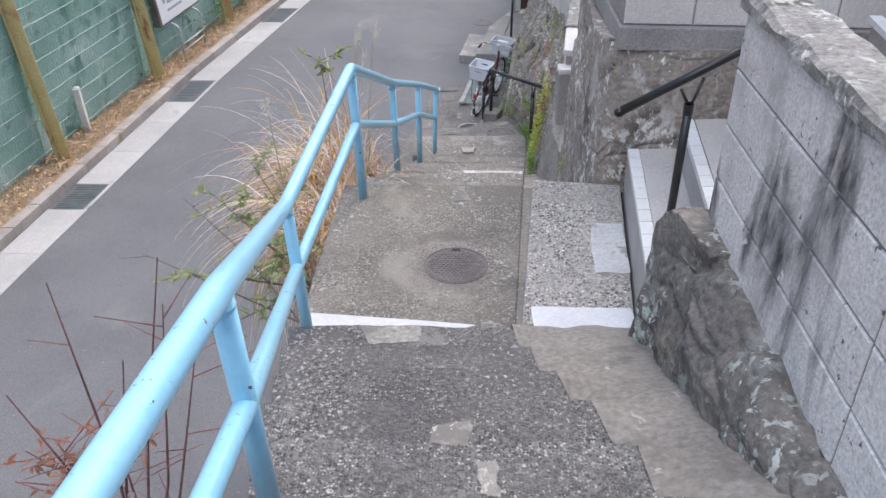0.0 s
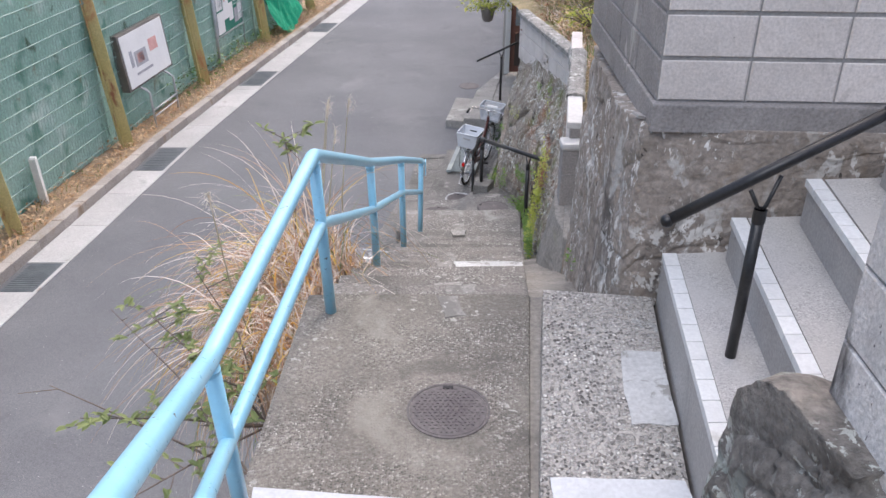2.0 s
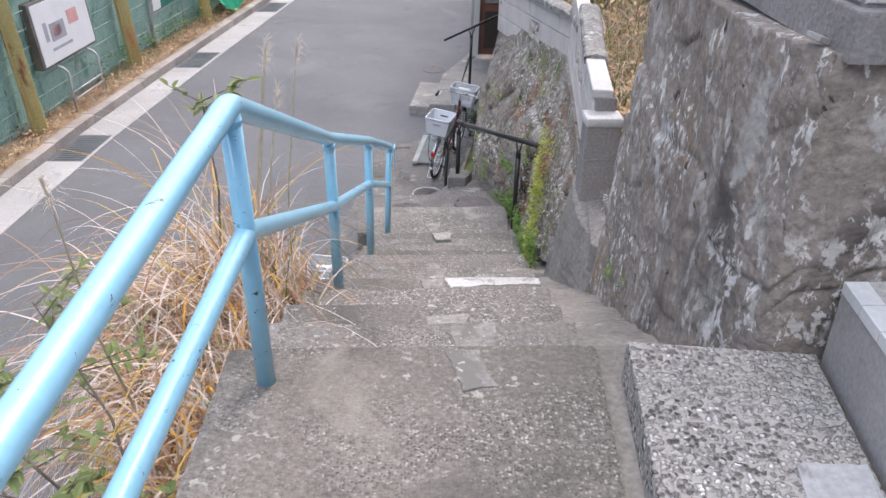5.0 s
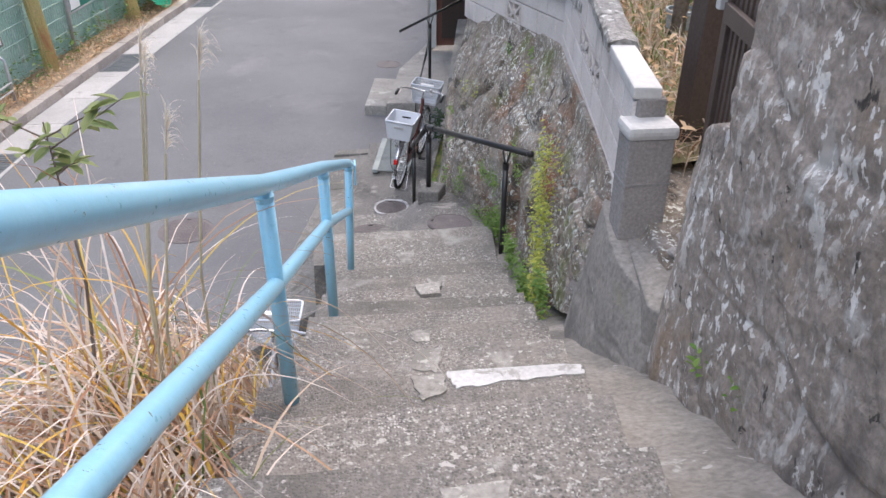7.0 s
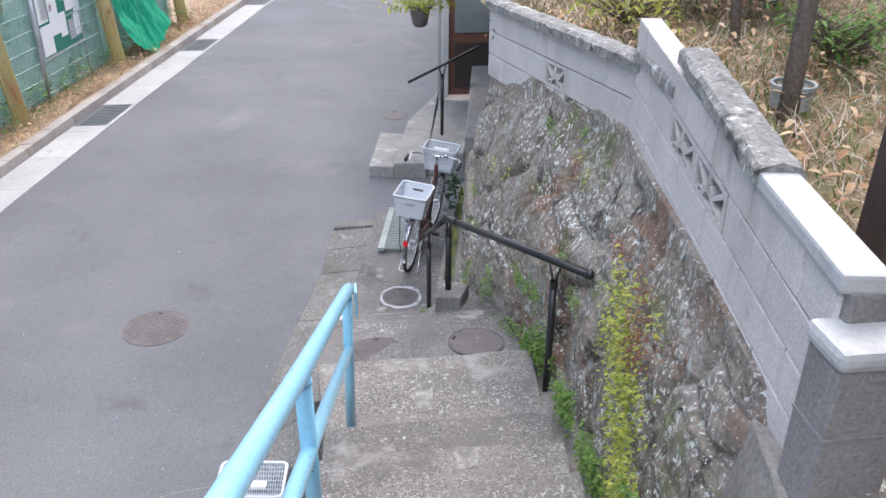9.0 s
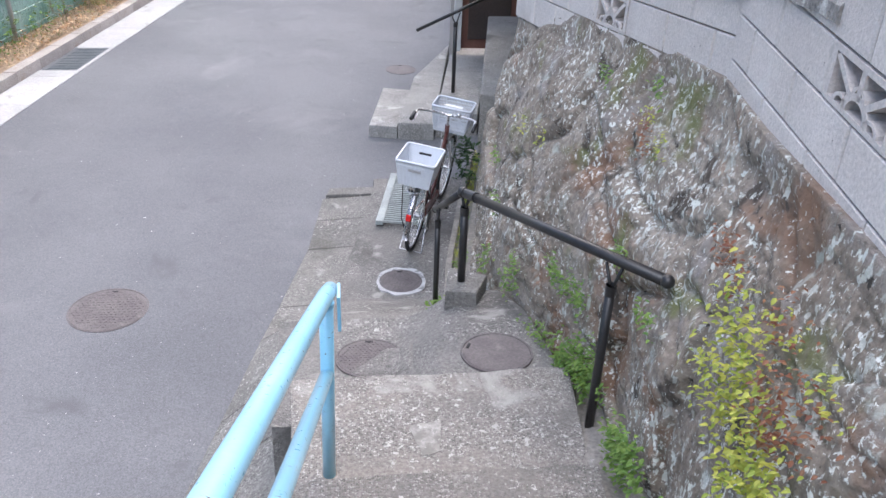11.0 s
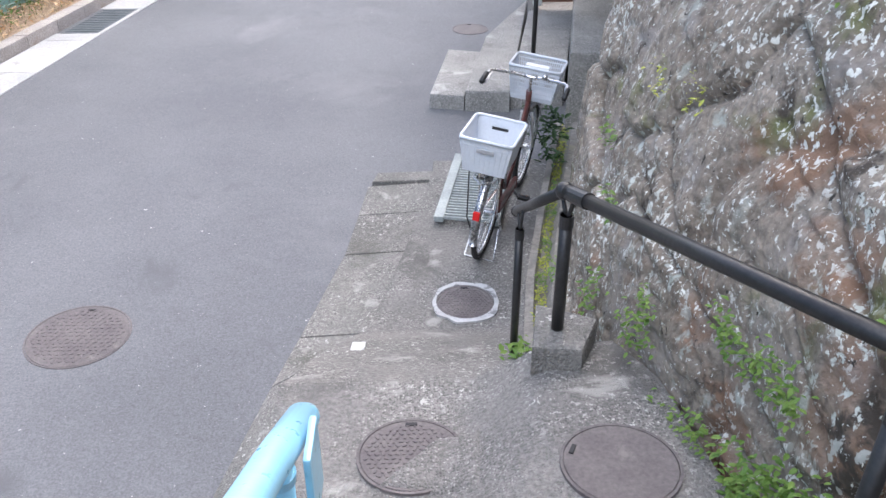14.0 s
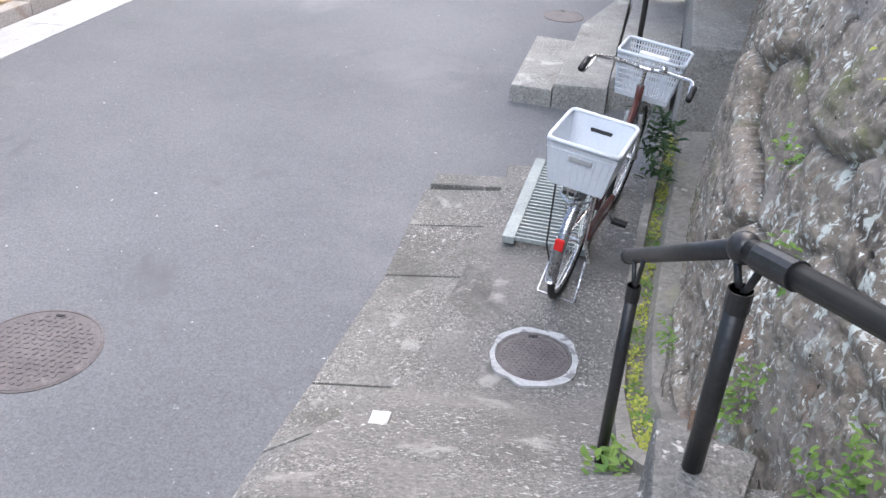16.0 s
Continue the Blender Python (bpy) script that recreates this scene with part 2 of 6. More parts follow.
WHITECAP = surface("white_painted_coping", (0.47, 0.465, 0.45), (0.57, 0.565, 0.545), 3, 40, 0.85, 0.25, 0.12, [((0.42, 0.41, 0.38), 5, 0.66, 0.08, 1)])
GRANITE = surface("pale_terrazzo_step", (0.44, 0.425, 0.40), (0.51, 0.49, 0.465), 2, 120, 0.75, 0.15, 0.15, [((0.36, 0.35, 0.34), 2.5, 0.64, 0.15, 1)], (150, (0.30, 0.285, 0.27), (0.66, 0.64, 0.61), 0.6))
RISER = surface("grey_step_render", (0.35, 0.33, 0.31), (0.43, 0.41, 0.385), 2, 70, 0.9, 0.3, 0.2, [((0.26, 0.25, 0.24), 2.5, 0.62, 0.15, 0.4)])
TILE = surface("white_nosing_tile", (0.66, 0.66, 0.64), (0.74, 0.74, 0.72), 4, 60, 0.5, 0.1, 0.1, [((0.50, 0.49, 0.46), 6, 0.64, 0.1, 1)], island=0.06)
BLUE = surface("pale_blue_rail_paint", (0.28, 0.60, 0.79), (0.33, 0.65, 0.83), 3, 40, 0.30, 0.06, 0.06, coat=0.4, spots= [((0.42, 0.60, 0.70), 5, 0.66, 0.08, 0.6), ((0.10, 0.075, 0.06), 30, 0.675, 0.012, 1.6)])
BLACK = surface("black_rail_paint", (0.014, 0.014, 0.015), (0.026, 0.025, 0.025), 5, 80, 0.38, 0.1, 0.3, [((0.10, 0.085, 0.07), 24, 0.72, 0.02, 1)])
IRON = surface("cast_iron_cover", (0.105, 0.092, 0.092), (0.145, 0.128, 0.125), 5, 60, 0.7, 0.3, 0.3, [((0.19, 0.17, 0.16), 8, 0.62, 0.1, 1)])
RING = surface("white_ring_paint", (0.36, 0.36, 0.36), (0.47, 0.47, 0.47), 8, 60, 0.9, 0.2, 0.2, [((0.2, 0.2, 0.2), 10, 0.56, 0.05, 1)])
BROWN = surface("dark_brown_timber_paint", (0.055, 0.040, 0.034), (0.085, 0.062, 0.052), 2, 60, 0.55, 0.2, 0.3, stretch=0.1)
POSTRUST = surface("rusting_olive_post", (0.52, 0.43, 0.17), (0.60, 0.50, 0.24), 2, 40, 0.6, 0.2, 0.25, [((0.46, 0.21, 0.09), 1.8, 0.54, 0.1, 0.4), ((0.28, 0.11, 0.055), 3.0, 0.60, 0.1, 0.5)])
GREENPANEL = surface("green_fence_sheet", (0.36, 0.54, 0.47), (0.50, 0.65, 0.59), 0.9, 30, 0.7, 0.3, 0.3, [((0.68, 0.76, 0.71), 1.7, 0.56, 0.12, 0.9), ((0.20, 0.37, 0.30), 2.2, 0.55, 0.10, 0.6), ((0.30, 0.30, 0.20), 2.6, 0.62, 0.08, 0.7), ((0.12, 0.19, 0.13), 3.2, 0.63, 0.08, 0.7)])
WIRE = surface("pale_green_fence_wire", (0.30, 0.42, 0.38), (0.42, 0.52, 0.48), 4, 40, 0.6, 0.1, 0.2)
NET = surface("bright_green_net", (0.0, 0.26, 0.13), (0.01, 0.36, 0.19), 9, 70, 0.8, 0.6, 0.35)
SIGNWHITE = surface("white_board", (0.78, 0.78, 0.77), (0.83, 0.83, 0.82), 2, 30, 0.5, 0.0, 0.05)
SIGNGREEN = surface("green_board_felt", (0.02, 0.17, 0.12), (0.03, 0.20, 0.14), 4, 60, 0.8, 0.1, 0.15)
PAPER_GREY = surface("grey_print", (0.34, 0.35, 0.38), (0.42, 0.42, 0.45), 6, 50, 0.7, 0.0, 0.1)
PAPER_RED = surface("pink_print", (0.62, 0.33, 0.30), (0.70, 0.42, 0.38), 6, 50, 0.7, 0.0, 0.1)
STEELPIPE = surface("grey_steel_tube", (0.46, 0.47, 0.48), (0.56, 0.57, 0.58), 5, 50, 0.45, 0.1, 0.15, metal=0.2)
DARKFRAME = surface("dark_bronze_frame", (0.13, 0.115, 0.105), (0.19, 0.17, 0.155), 4, 50, 0.5, 0.1, 0.2)
PVC = surface("white_marker_paint", (0.72, 0.72, 0.70), (0.80, 0.80, 0.78), 4, 40, 0.5, 0.1, 0.1)
PLASTIC = surface("pale_grey_basket_plastic", (0.58, 0.61, 0.65), (0.63, 0.66, 0.70), 4, 60, 0.45, 0.05, 0.06)
TYRE = surface("black_tyre_rubber", (0.018, 0.018, 0.018), (0.03, 0.03, 0.03), 9, 60, 0.8, 0.2, 0.2)
CHROME = surface("dull_chrome", (0.55, 0.55, 0.56), (0.66, 0.66, 0.67), 8, 60, 0.28, 0.0, 0.1, metal=1.0)
SILVER = surface("silver_paint", (0.42, 0.42, 0.43), (0.52, 0.52, 0.53), 8, 60, 0.4, 0.0, 0.1, metal=0.5)
MAROON = surface("maroon_bicycle_paint", (0.085, 0.028, 0.024), (0.11, 0.036, 0.03), 8, 60, 0.32, 0.0, 0.1, coat=0.3)
REDLENS = surface("red_reflector", (0.60, 0.012, 0.012), (0.66, 0.02, 0.02), 8, 60, 0.2, 0.0, 0.05)
ORANGE = surface("amber_reflector", (0.75, 0.28, 0.02), (0.8, 0.32, 0.03), 8, 60, 0.25, 0.0, 0.05)
BLACKPLASTIC = surface("black_grip_plastic", (0.015, 0.015, 0.016), (0.022, 0.022, 0.023), 8, 60, 0.55, 0.1, 0.1)
DRYSTRAW = leafy("dry_straw_blades", (0.36, 0.25, 0.16), (0.60, 0.48, 0.36))
ORANGEBLADE = leafy("yellowing_blades", (0.66, 0.34, 0.04), (0.70, 0.54, 0.12))
GREENBLADE = leafy("green_blades", (0.10, 0.16, 0.035), (0.22, 0.27, 0.07))
PLUME = leafy("silver_plumes", (0.68, 0.61, 0.50), (0.82, 0.76, 0.66), 0.9, 0.4)
LEAF = leafy("fresh_green_leaves", (0.10, 0.20, 0.035), (0.20, 0.30, 0.06))
LEAF_PALE = leafy("pale_shrub_leaves", (0.14, 0.19, 0.06), (0.26, 0.30, 0.11))
LEAF_YELLOW = leafy("yellow_green_leaves", (0.26, 0.34, 0.05), (0.52, 0.50, 0.09))
LEAF_RED = leafy("russet_leaves", (0.20, 0.07, 0.04), (0.30, 0.16, 0.08))
LEAF_DARK = leafy("dark_evergreen_leaves", (0.018, 0.05, 0.018), (0.05, 0.10, 0.03))
LITTER = leafy("fallen_brown_leaves", (0.40, 0.22, 0.10), (0.72, 0.54, 0.34), 0.8, 0.1)
TWIG = surface("bare_twigs", (0.12, 0.095, 0.075), (0.20, 0.16, 0.13), 6, 60, 0.9, 0.2, 0.3)
TWIG_RED = surface("reddish_twigs", (0.16, 0.08, 0.075), (0.26, 0.14, 0.13), 6, 60, 0.85, 0.2, 0.3)
BARK = surface("grey_bark", (0.15, 0.13, 0.11), (0.24, 0.21, 0.18), 5, 50, 0.95, 0.7, 0.4, stretch=0.4)
DOORBROWN = surface("reddish_door_paint", (0.17, 0.075, 0.055), (0.23, 0.11, 0.08), 2, 50, 0.5, 0.1, 0.2)
HOUSE = surface("off_white_door_frame", (0.60, 0.60, 0.58), (0.68, 0.68, 0.66), 2, 50, 0.6, 0.1, 0.1)
GLASS = surface("dim_door_glass", (0.20, 0.23, 0.24), (0.28, 0.31, 0.32), 2, 50, 0.15, 0.0, 0.1)

# ---- helpers for meshes ----


def finish(name, bm, m, parent=None, label="", smooth=False):
    bmesh.ops.recalc_face_normals(bm, faces=bm.faces)
    if smooth:
        for f in bm.faces:
            f.smooth = True
    me = bpy.data.meshes.new(name)
    bm.to_mesh(me)
    bm.free()
    me.materials.append(m)
    ob = new(name, me)
    ob.parent = parent
    return tagged(ob, label)


def part(name, bm, m, parent, label="", smooth=False):
    return finish(name, bm, m, parent, label, smooth)


def thing(name, at, label, category, group="", kind=""):
    ob = new(name)
    ob.empty_display_size = 0.1
    ob.matrix_world = Matrix.Translation(at)
    return tagged(ob, label, category, group, kind)


def structure(ob, label, category):
    return tagged(ob, label, category, kind="structure")


def at_world(ob):
    """Keeps a part whose mesh is in world coordinates in place under a moved parent."""
    ob.matrix_parent_inverse = ob.parent.matrix_world.inverted()
    return ob


def prism_bm(pts, z0, z1, bevel=0.0, bm=None):
    bm = bm or bmesh.new()
    n = len(pts)
    za = z0 if isinstance(z0, (list, tuple)) else [z0] * n
    zb = z1 if isinstance(z1, (list, tuple)) else [z1] * n
    a = [bm.verts.new((x, y, z)) for (x, y), z in zip(pts, za)]
    b = [bm.verts.new((x, y, z)) for (x, y), z in zip(pts, zb)]
    top = bm.faces.new(b)
    bm.faces.new(a[::-1])
    for i in range(n):
        bm.faces.new((a[i], a[(i + 1) % n], b[(i + 1) % n], b[i]))
    if bevel:
        bmesh.ops.bevel(bm, geom=list(top.edges), offset=bevel, segments=2, affect="EDGES", profile=0.6)
    return bm


def box_bm(c, size, bevel=0.0, rot=None, bm=None):
    bm = bm or bmesh.new()
    m = Matrix.Translation(c) @ (rot.to_4x4() if rot else Matrix()) @ Matrix.Diagonal((*size, 1))
    made = bmesh.ops.create_cube(bm, size=1, matrix=m)["verts"]
    if bevel:
        edges = {e for v in made for e in v.link_edges}
        bmesh.ops.bevel(bm, geom=list(edges), offset=bevel, segments=2, affect="EDGES", profile=0.6)
    return bm


def tube_bm(pts, r, seg=12, bm=None, caps=True):
    """A tube along points, with mitred bends; r may be a list."""
    bm = bm or bmesh.new()
    pts = [Vector(p) for p in pts]
    rs = r if isinstance(r, (list, tuple)) else [r] * len(pts)
    side, rings = None, []
    for i, p in enumerate(pts):
        d = (pts[min(i + 1, len(pts) - 1)] - pts[max(i - 1, 0)]).normalized()
        if side is None:
            side = d.orthogonal().normalized()
        side = (side - d * side.dot(d)).normalized()
        up = d.cross(side)
        rings.append([bm.verts.new(p + rs[i] * (math.cos(t) * side + math.sin(t) * up)) for t in (2 * math.pi * k / seg for k in range(seg))])
    for a, b in zip(rings, rings[1:]):
        for k in range(seg):
            bm.faces.new((a[k], a[(k + 1) % seg], b[(k + 1) % seg], b[k]))
    if caps:
        bm.faces.new(rings[0][::-1])
        bm.faces.new(rings[-1])
    return bm


def disc_bm(c, r, h, seg=32, bevel=0.004, bm=None):
    bm = bm or bmesh.new()
    made = bmesh.ops.create_cone(bm, cap_ends=True, segments=seg, radius1=r, radius2=r, depth=h, matrix=Matrix.Translation((c[0], c[1], c[2] - h / 2)))
    if bevel:
        tops = [e for e in bm.edges if all(v.co.z > c[2] - 1e-4 for v in e.verts)]
        bmesh.ops.bevel(bm, geom=tops, offset=bevel, segments=2, affect="EDGES")
    return bm


def ring_bm(c, r0, r1, h, seg=40, bm=None, ragged=0.0):
    bm = bm or bmesh.new()
    rows = []
    for k in range(seg):
        t = 2 * math.pi * k / seg
        j = 1 + ragged * noise.noise((math.cos(t) * 2, math.sin(t) * 2, c[1]))
        rows.append([bm.verts.new((c[0] + r * math.cos(t), c[1] + r * math.sin(t), z)) for r, z in ((r0, c[2] - h), (r0, c[2]), (r1 * j, c[2]), (r1 * j, c[2] - h))])
    for k in range(seg):
        a, b = rows[k], rows[(k + 1) % seg]
        for i in range(4):
            bm.faces.new((a[i], a[(i + 1) % 4], b[(i + 1) % 4], b[i]))
    return bm


def lerp(a, b, t):
    return a + (b - a) * t


def along(rows, y):
    """Linear look-up in rows (y, values...)."""
    for a, b in zip(rows, rows[1:]):
        if y <= b[0]:
            t = max(0.0, (y - a[0]) / (b[0] - a[0]))
            return [lerp(p, q, t) for p, q in zip(a[1:], b[1:])]
    return list(rows[-1][1:])


def rough_bm(points, nu, nv, amp, scale, back, seed=0.0, crack=0.03, bm=None, fine=0.34, ridge=0.25, taper=0.0):
    """A rough stone face. points(u, v) gives the even surface; back is the way into the wall, by which the body is closed."""
    bm = bm or bmesh.new()
    back = Vector(back)
    grid = []
    for i in range(nu + 1):
        row = []
        for j in range(nv + 1):
            u, v = i / nu, j / nv
            p = Vector(points(u, v))
            du = Vector(points(min(u + 0.01, 1), v)) - Vector(points(max(u - 0.01, 0), v))
            dv = Vector(points(u, min(v + 0.01, 1))) - Vector(points(u, max(v - 0.01, 0)))
            n = du.cross(dv).normalized()
            if n.dot(back) > 0:
                n = -n
            q = Vector((p.x, p.y * 0.8, p.z * 1.25)) * scale + Vector((seed, seed * 2, 0))
            q += 0.30 * noise.noise_vector(q * 1.6)
            h, crevice = 0.12 * noise.fractal(p * 2.6 + Vector((seed, 0, 0)), 1.0, 2.1, 4), 0.0
            for size, share in ((1.0, 1.0), (2.9, 0.28)):
                dist, cells = noise.voronoi(q * size)
                tilt = noise.noise_vector(cells[0] * 5.1 + Vector((3.3, 0, 0)))
                h += share * (0.55 * noise.noise(cells[0] * 3.7) + 0.9 * tilt.dot(q * size - cells[0]))
                crevice += share * (1 - min(1.0, (dist[1] - dist[0]) / 0.14)) ** 1.6
            h += fine * noise.fractal(p * 11, 0.8, 2.2, 5) + ridge * (1 - 2 * abs(noise.noise(p * 5.5)))
            hold = min(1.0, (1 - v) * taper) if taper else 1.0
            row.append(bm.verts.new(p + n * hold * (amp * h - crack * crevice)))
        grid.append(row)
    for i in range(nu):
        for j in range(nv):
            bm.faces.new((grid[i][j], grid[i + 1][j], grid[i + 1][j + 1], grid[i][j + 1]))
    loop = [grid[i][0] for i in range(nu + 1)] + [grid[nu][j] for j in range(1, nv + 1)] + [grid[i][nv] for i in range(nu - 1, -1, -1)] + [grid[0][j] for j in range(nv - 1, 0, -1)]
    rear = [bm.verts.new(v.co + back) for v in loop]
    for k in range(len(loop)):
        bm.faces.new((loop[k], rear[k], rear[(k + 1) % len(loop)], loop[(k + 1) % len(loop)]))
    bm.faces.new(rear)
    return bm


def block_bm(c, back, chamfer=0.006):
    """A wall block with chamfered face. c: four face corners in turn; back: the way to its rear."""
    bm = bmesh.new()
    c, back = [Vector(p) for p in c], Vector(back)
    mid = sum(c, Vector()) / 4
    out = -back.normalized()
    rear = [bm.verts.new(p + back) for p in c]
    rim = [bm.verts.new(p - out * chamfer) for p in c]
    face = [bm.verts.new(p + (mid - p).normalized() * chamfer * 1.5) for p in c]
    bm.faces.new(face)
    bm.faces.new(rear[::-1])
    for k in range(4):
        j = (k + 1) % 4
        bm.faces.new((rear[k], rear[j], rim[j], rim[k]))
        bm.faces.new((rim[k], rim[j], face[j], face[k]))
    return bm


def vent_bm(c, back):
    """An openwork block: a frame round fan-shaped scrolls."""
    bm = bmesh.new()
    c, back = [Vector(p) for p in c], Vector(back)

    def at(s, t, d=0.0):
        return c[0].lerp(c[1], s).lerp(c[3].lerp(c[2], s), t) + back * d

    def bar(quad):
        f = [bm.verts.new(at(s, t)) for s, t in quad]
        r = [bm.verts.new(at(s, t, 0.9)) for s, t in quad]
        bm.faces.new(f)
        bm.faces.new(r[::-1])
        for k in range(len(f)):
            j = (k + 1) % len(f)
            bm.faces.new((f[k], r[k], r[j], f[j]))

    for q in (((0, 0), (1, 0), (1, 0.1), (0, 0.1)), ((0, 0.88), (1, 0.88), (1, 1), (0, 1)), ((0, 0.1), (0.07, 0.1), (0.07, 0.88), (0, 0.88)), ((0.93, 0.1), (1, 0.1), (1, 0.88), (0.93, 0.88))):
        bar(q)
    for cx, cy, r in ((0.5, 0.1, 0.34), (0.26, 0.1, 0.17), (0.74, 0.1, 0.17), (0.5, 0.44, 0.16)):
        n = 9
        pts = [(cx + r * 0.62 * math.cos(math.pi * k / n), cy + r * 1.15 * math.sin(math.pi * k / n)) for k in range(n + 1)]
        inn = [(cx + r * 0.40 * math.cos(math.pi * k / n), cy + r * 0.80 * math.sin(math.pi * k / n)) for k in range(n + 1)]
        for k in range(n):
            bar((pts[k], pts[k + 1], inn[k + 1], inn[k]))
    bar(((0.47, 0.4), (0.53, 0.4), (0.53, 0.9), (0.47, 0.9)))
    bar(((0.07, 0.8), (0.35, 0.36), (0.40, 0.42), (0.12, 0.88)))
    bar(((0.93, 0.8), (0.65, 0.36), (0.60, 0.42), (0.88, 0.88)))
    return bm


def block_wall(name, a, b, za, zb, back, courses, length, materials, label, vents=(), shift=0.5, thick=0.10, category="wall", edges=None):
    """A wall of blocks laid in courses between plan points a and b; za, zb: foot and head at each end; edges: heights of the joints as shares."""
    a, b, back = Vector((*a, 0)), Vector((*b, 0)), Vector(back).normalized()
    run = (b - a).length

    def at(s, t, d=0.0):
        return Vector((*(a.lerp(b, s) + back * d).xy, lerp(lerp(za[0], zb[0], s), lerp(za[1], zb[1], s), t)))

    core = bmesh.new()
    vs = [core.verts.new(at(s, t, d)) for d in (0.008, thick) for s, t in ((0, 0), (1, 0), (1, 1), (0, 1))]
    for q in ((0, 1, 2, 3), (7, 6, 5, 4), (0, 4, 5, 1), (1, 5, 6, 2), (2, 6, 7, 3), (3, 7, 4, 0)):
        core.faces.new([vs[k] for k in q])
    holes = set(vents)
    if holes:
        core.free()
        core = None
    wall = None
    if core:
        wall = structure(finish(name, core, MORTAR), label, category)
    else:
        wall = thing(name, (0, 0, 0), label, category, kind="structure")
    levels = edges or [k / courses for k in range(courses + 1)]
    n = max(1, round(run / length))
    for k in range(courses):
        t0, t1 = levels[k] + 0.006, levels[k + 1] - 0.006
        off = (k % 2) * shift
        cuts = [0.0] + [s for s in ((i + off) / n for i in range(n + 1)) if 0.02 < s < 0.98] + [1.0]
        g = 0.004 / run
        for i, (s0, s1) in enumerate(zip(cuts, cuts[1:])):
            quad = [at(s0 + g, t0), at(s1 - g, t0), at(s1 - g, t1), at(s0 + g, t1)]
            if (k, i) in holes:
                part("vent_block", vent_bm(quad, back * thick), materials[0], wall, "openwork block with fan-shaped scrolls")
            else:
                part("block", block_bm(quad, back * (thick if holes else thick * 0.6)), materials[(i * 7 + k * 3) % len(materials)], wall)
    return wall


def blade(bm, base, way, length, width, droop, lean=0.0, seg=5):
    """A grass blade that rises and bows over."""
    p, d = Vector(base), Vector(way).normalized()
    side = d.cross(Vector((0, 0, 1)))
    side = (side if side.length > 0.05 else Vector((1, 0, 0))).normalized()
    prev = None
    for k in range(seg + 1):
        t = k / seg
        w = width * (1 - t) ** 0.7 * 0.5 + 0.0004
        pair = (bm.verts.new(p - side * w), bm.verts.new(p + side * w + Vector((0, 0, 0.2 * w))))
        if prev:
            bm.faces.new((prev[0], prev[1], pair[1], pair[0]))
        prev = pair
        p = p + d * (length / seg)
        d = (d + Vector((0, 0, -droop / seg)) + side * lean / seg).normalized()
    return p


def leaf(bm, at, way, size, curl=0.15, width=0.5):
    """A small folded leaf of six faces."""
    d = Vector(way).normalized()
    s = d.cross(Vector((random.uniform(-0.3, 0.3), random.uniform(-0.3, 0.3), 1)))
    s = (s if s.length > 0.05 else Vector((1, 0, 0))).normalized()
    up = s.cross(d)
    at = Vector(at)
    spine = [bm.verts.new(at + d * size * t - up * curl * size * t * t) for t in (0, 0.4, 0.75, 1.0)]
    for sg in (-1, 1):
        rim = [bm.verts.new(at + d * size * t + sg * s * size * width * w + up * size * 0.08 - up * curl * size * t * t) for t, w in ((0.3, 0.42), (0.7, 0.36))]
        bm.faces.new((spine[0], spine[1], rim[0]))
        bm.faces.new((spine[1], spine[2], rim[1], rim[0]))
        bm.faces.new((spine[2], spine[3], rim[1]))


def rnd(a, b):
    return random.uniform(a, b)


def any_way(z0=-0.2, z1=1.0):
    t = rnd(0, 2 * math.pi)
    z = rnd(z0, z1)
    return Vector((math.cos(t), math.sin(t), z)).normalized()

# ---- ground and road ----
NEAR = [(-40, -13.0), (-10, -8.2), (2, -6.4), (8.5, -5.41), (15.6, -4.42), (20, -3.60), (28.5, -1.90), (40, 1.2), (70, 11.0)]
gx = lambda y: along(NEAR, y)[0]
bm = bmesh.new()
ys = [-40 + 2.0 * k for k in range(56)]
for a, b in zip(ys, ys[1:]):
    nx = 12
    for k in range(nx):
        q = [(lerp(gx(y) - 0.8, 60, (j / nx) ** 2), y, ROAD) for y, j in ((a, k), (a, k + 1), (b, k + 1), (b, k))]
        bm.faces.new([bm.verts.new(p) for p in q])
bmesh.ops.remove_doubles(bm, verts=bm.verts, dist=1e-4)
structure(finish("road", bm, ASPHALT), "worn grey asphalt lane with pale specks", "road")
bm = bmesh.new()
for a, b in zip(ys, ys[1:]):
    bm.faces.new([bm.verts.new(p) for p in ((gx(a) - 90, a, ROAD + 0.13), (gx(a) - 0.72, a, ROAD + 0.13), (gx(b) - 0.72, b, ROAD + 0.13), (gx(b) - 90, b, ROAD + 0.13))])
bmesh.ops.remove_doubles(bm, verts=bm.verts, dist=1e-4)
structure(finish("ground", bm, SOIL), "leaf-littered earth verge beyond the kerb", "ground")

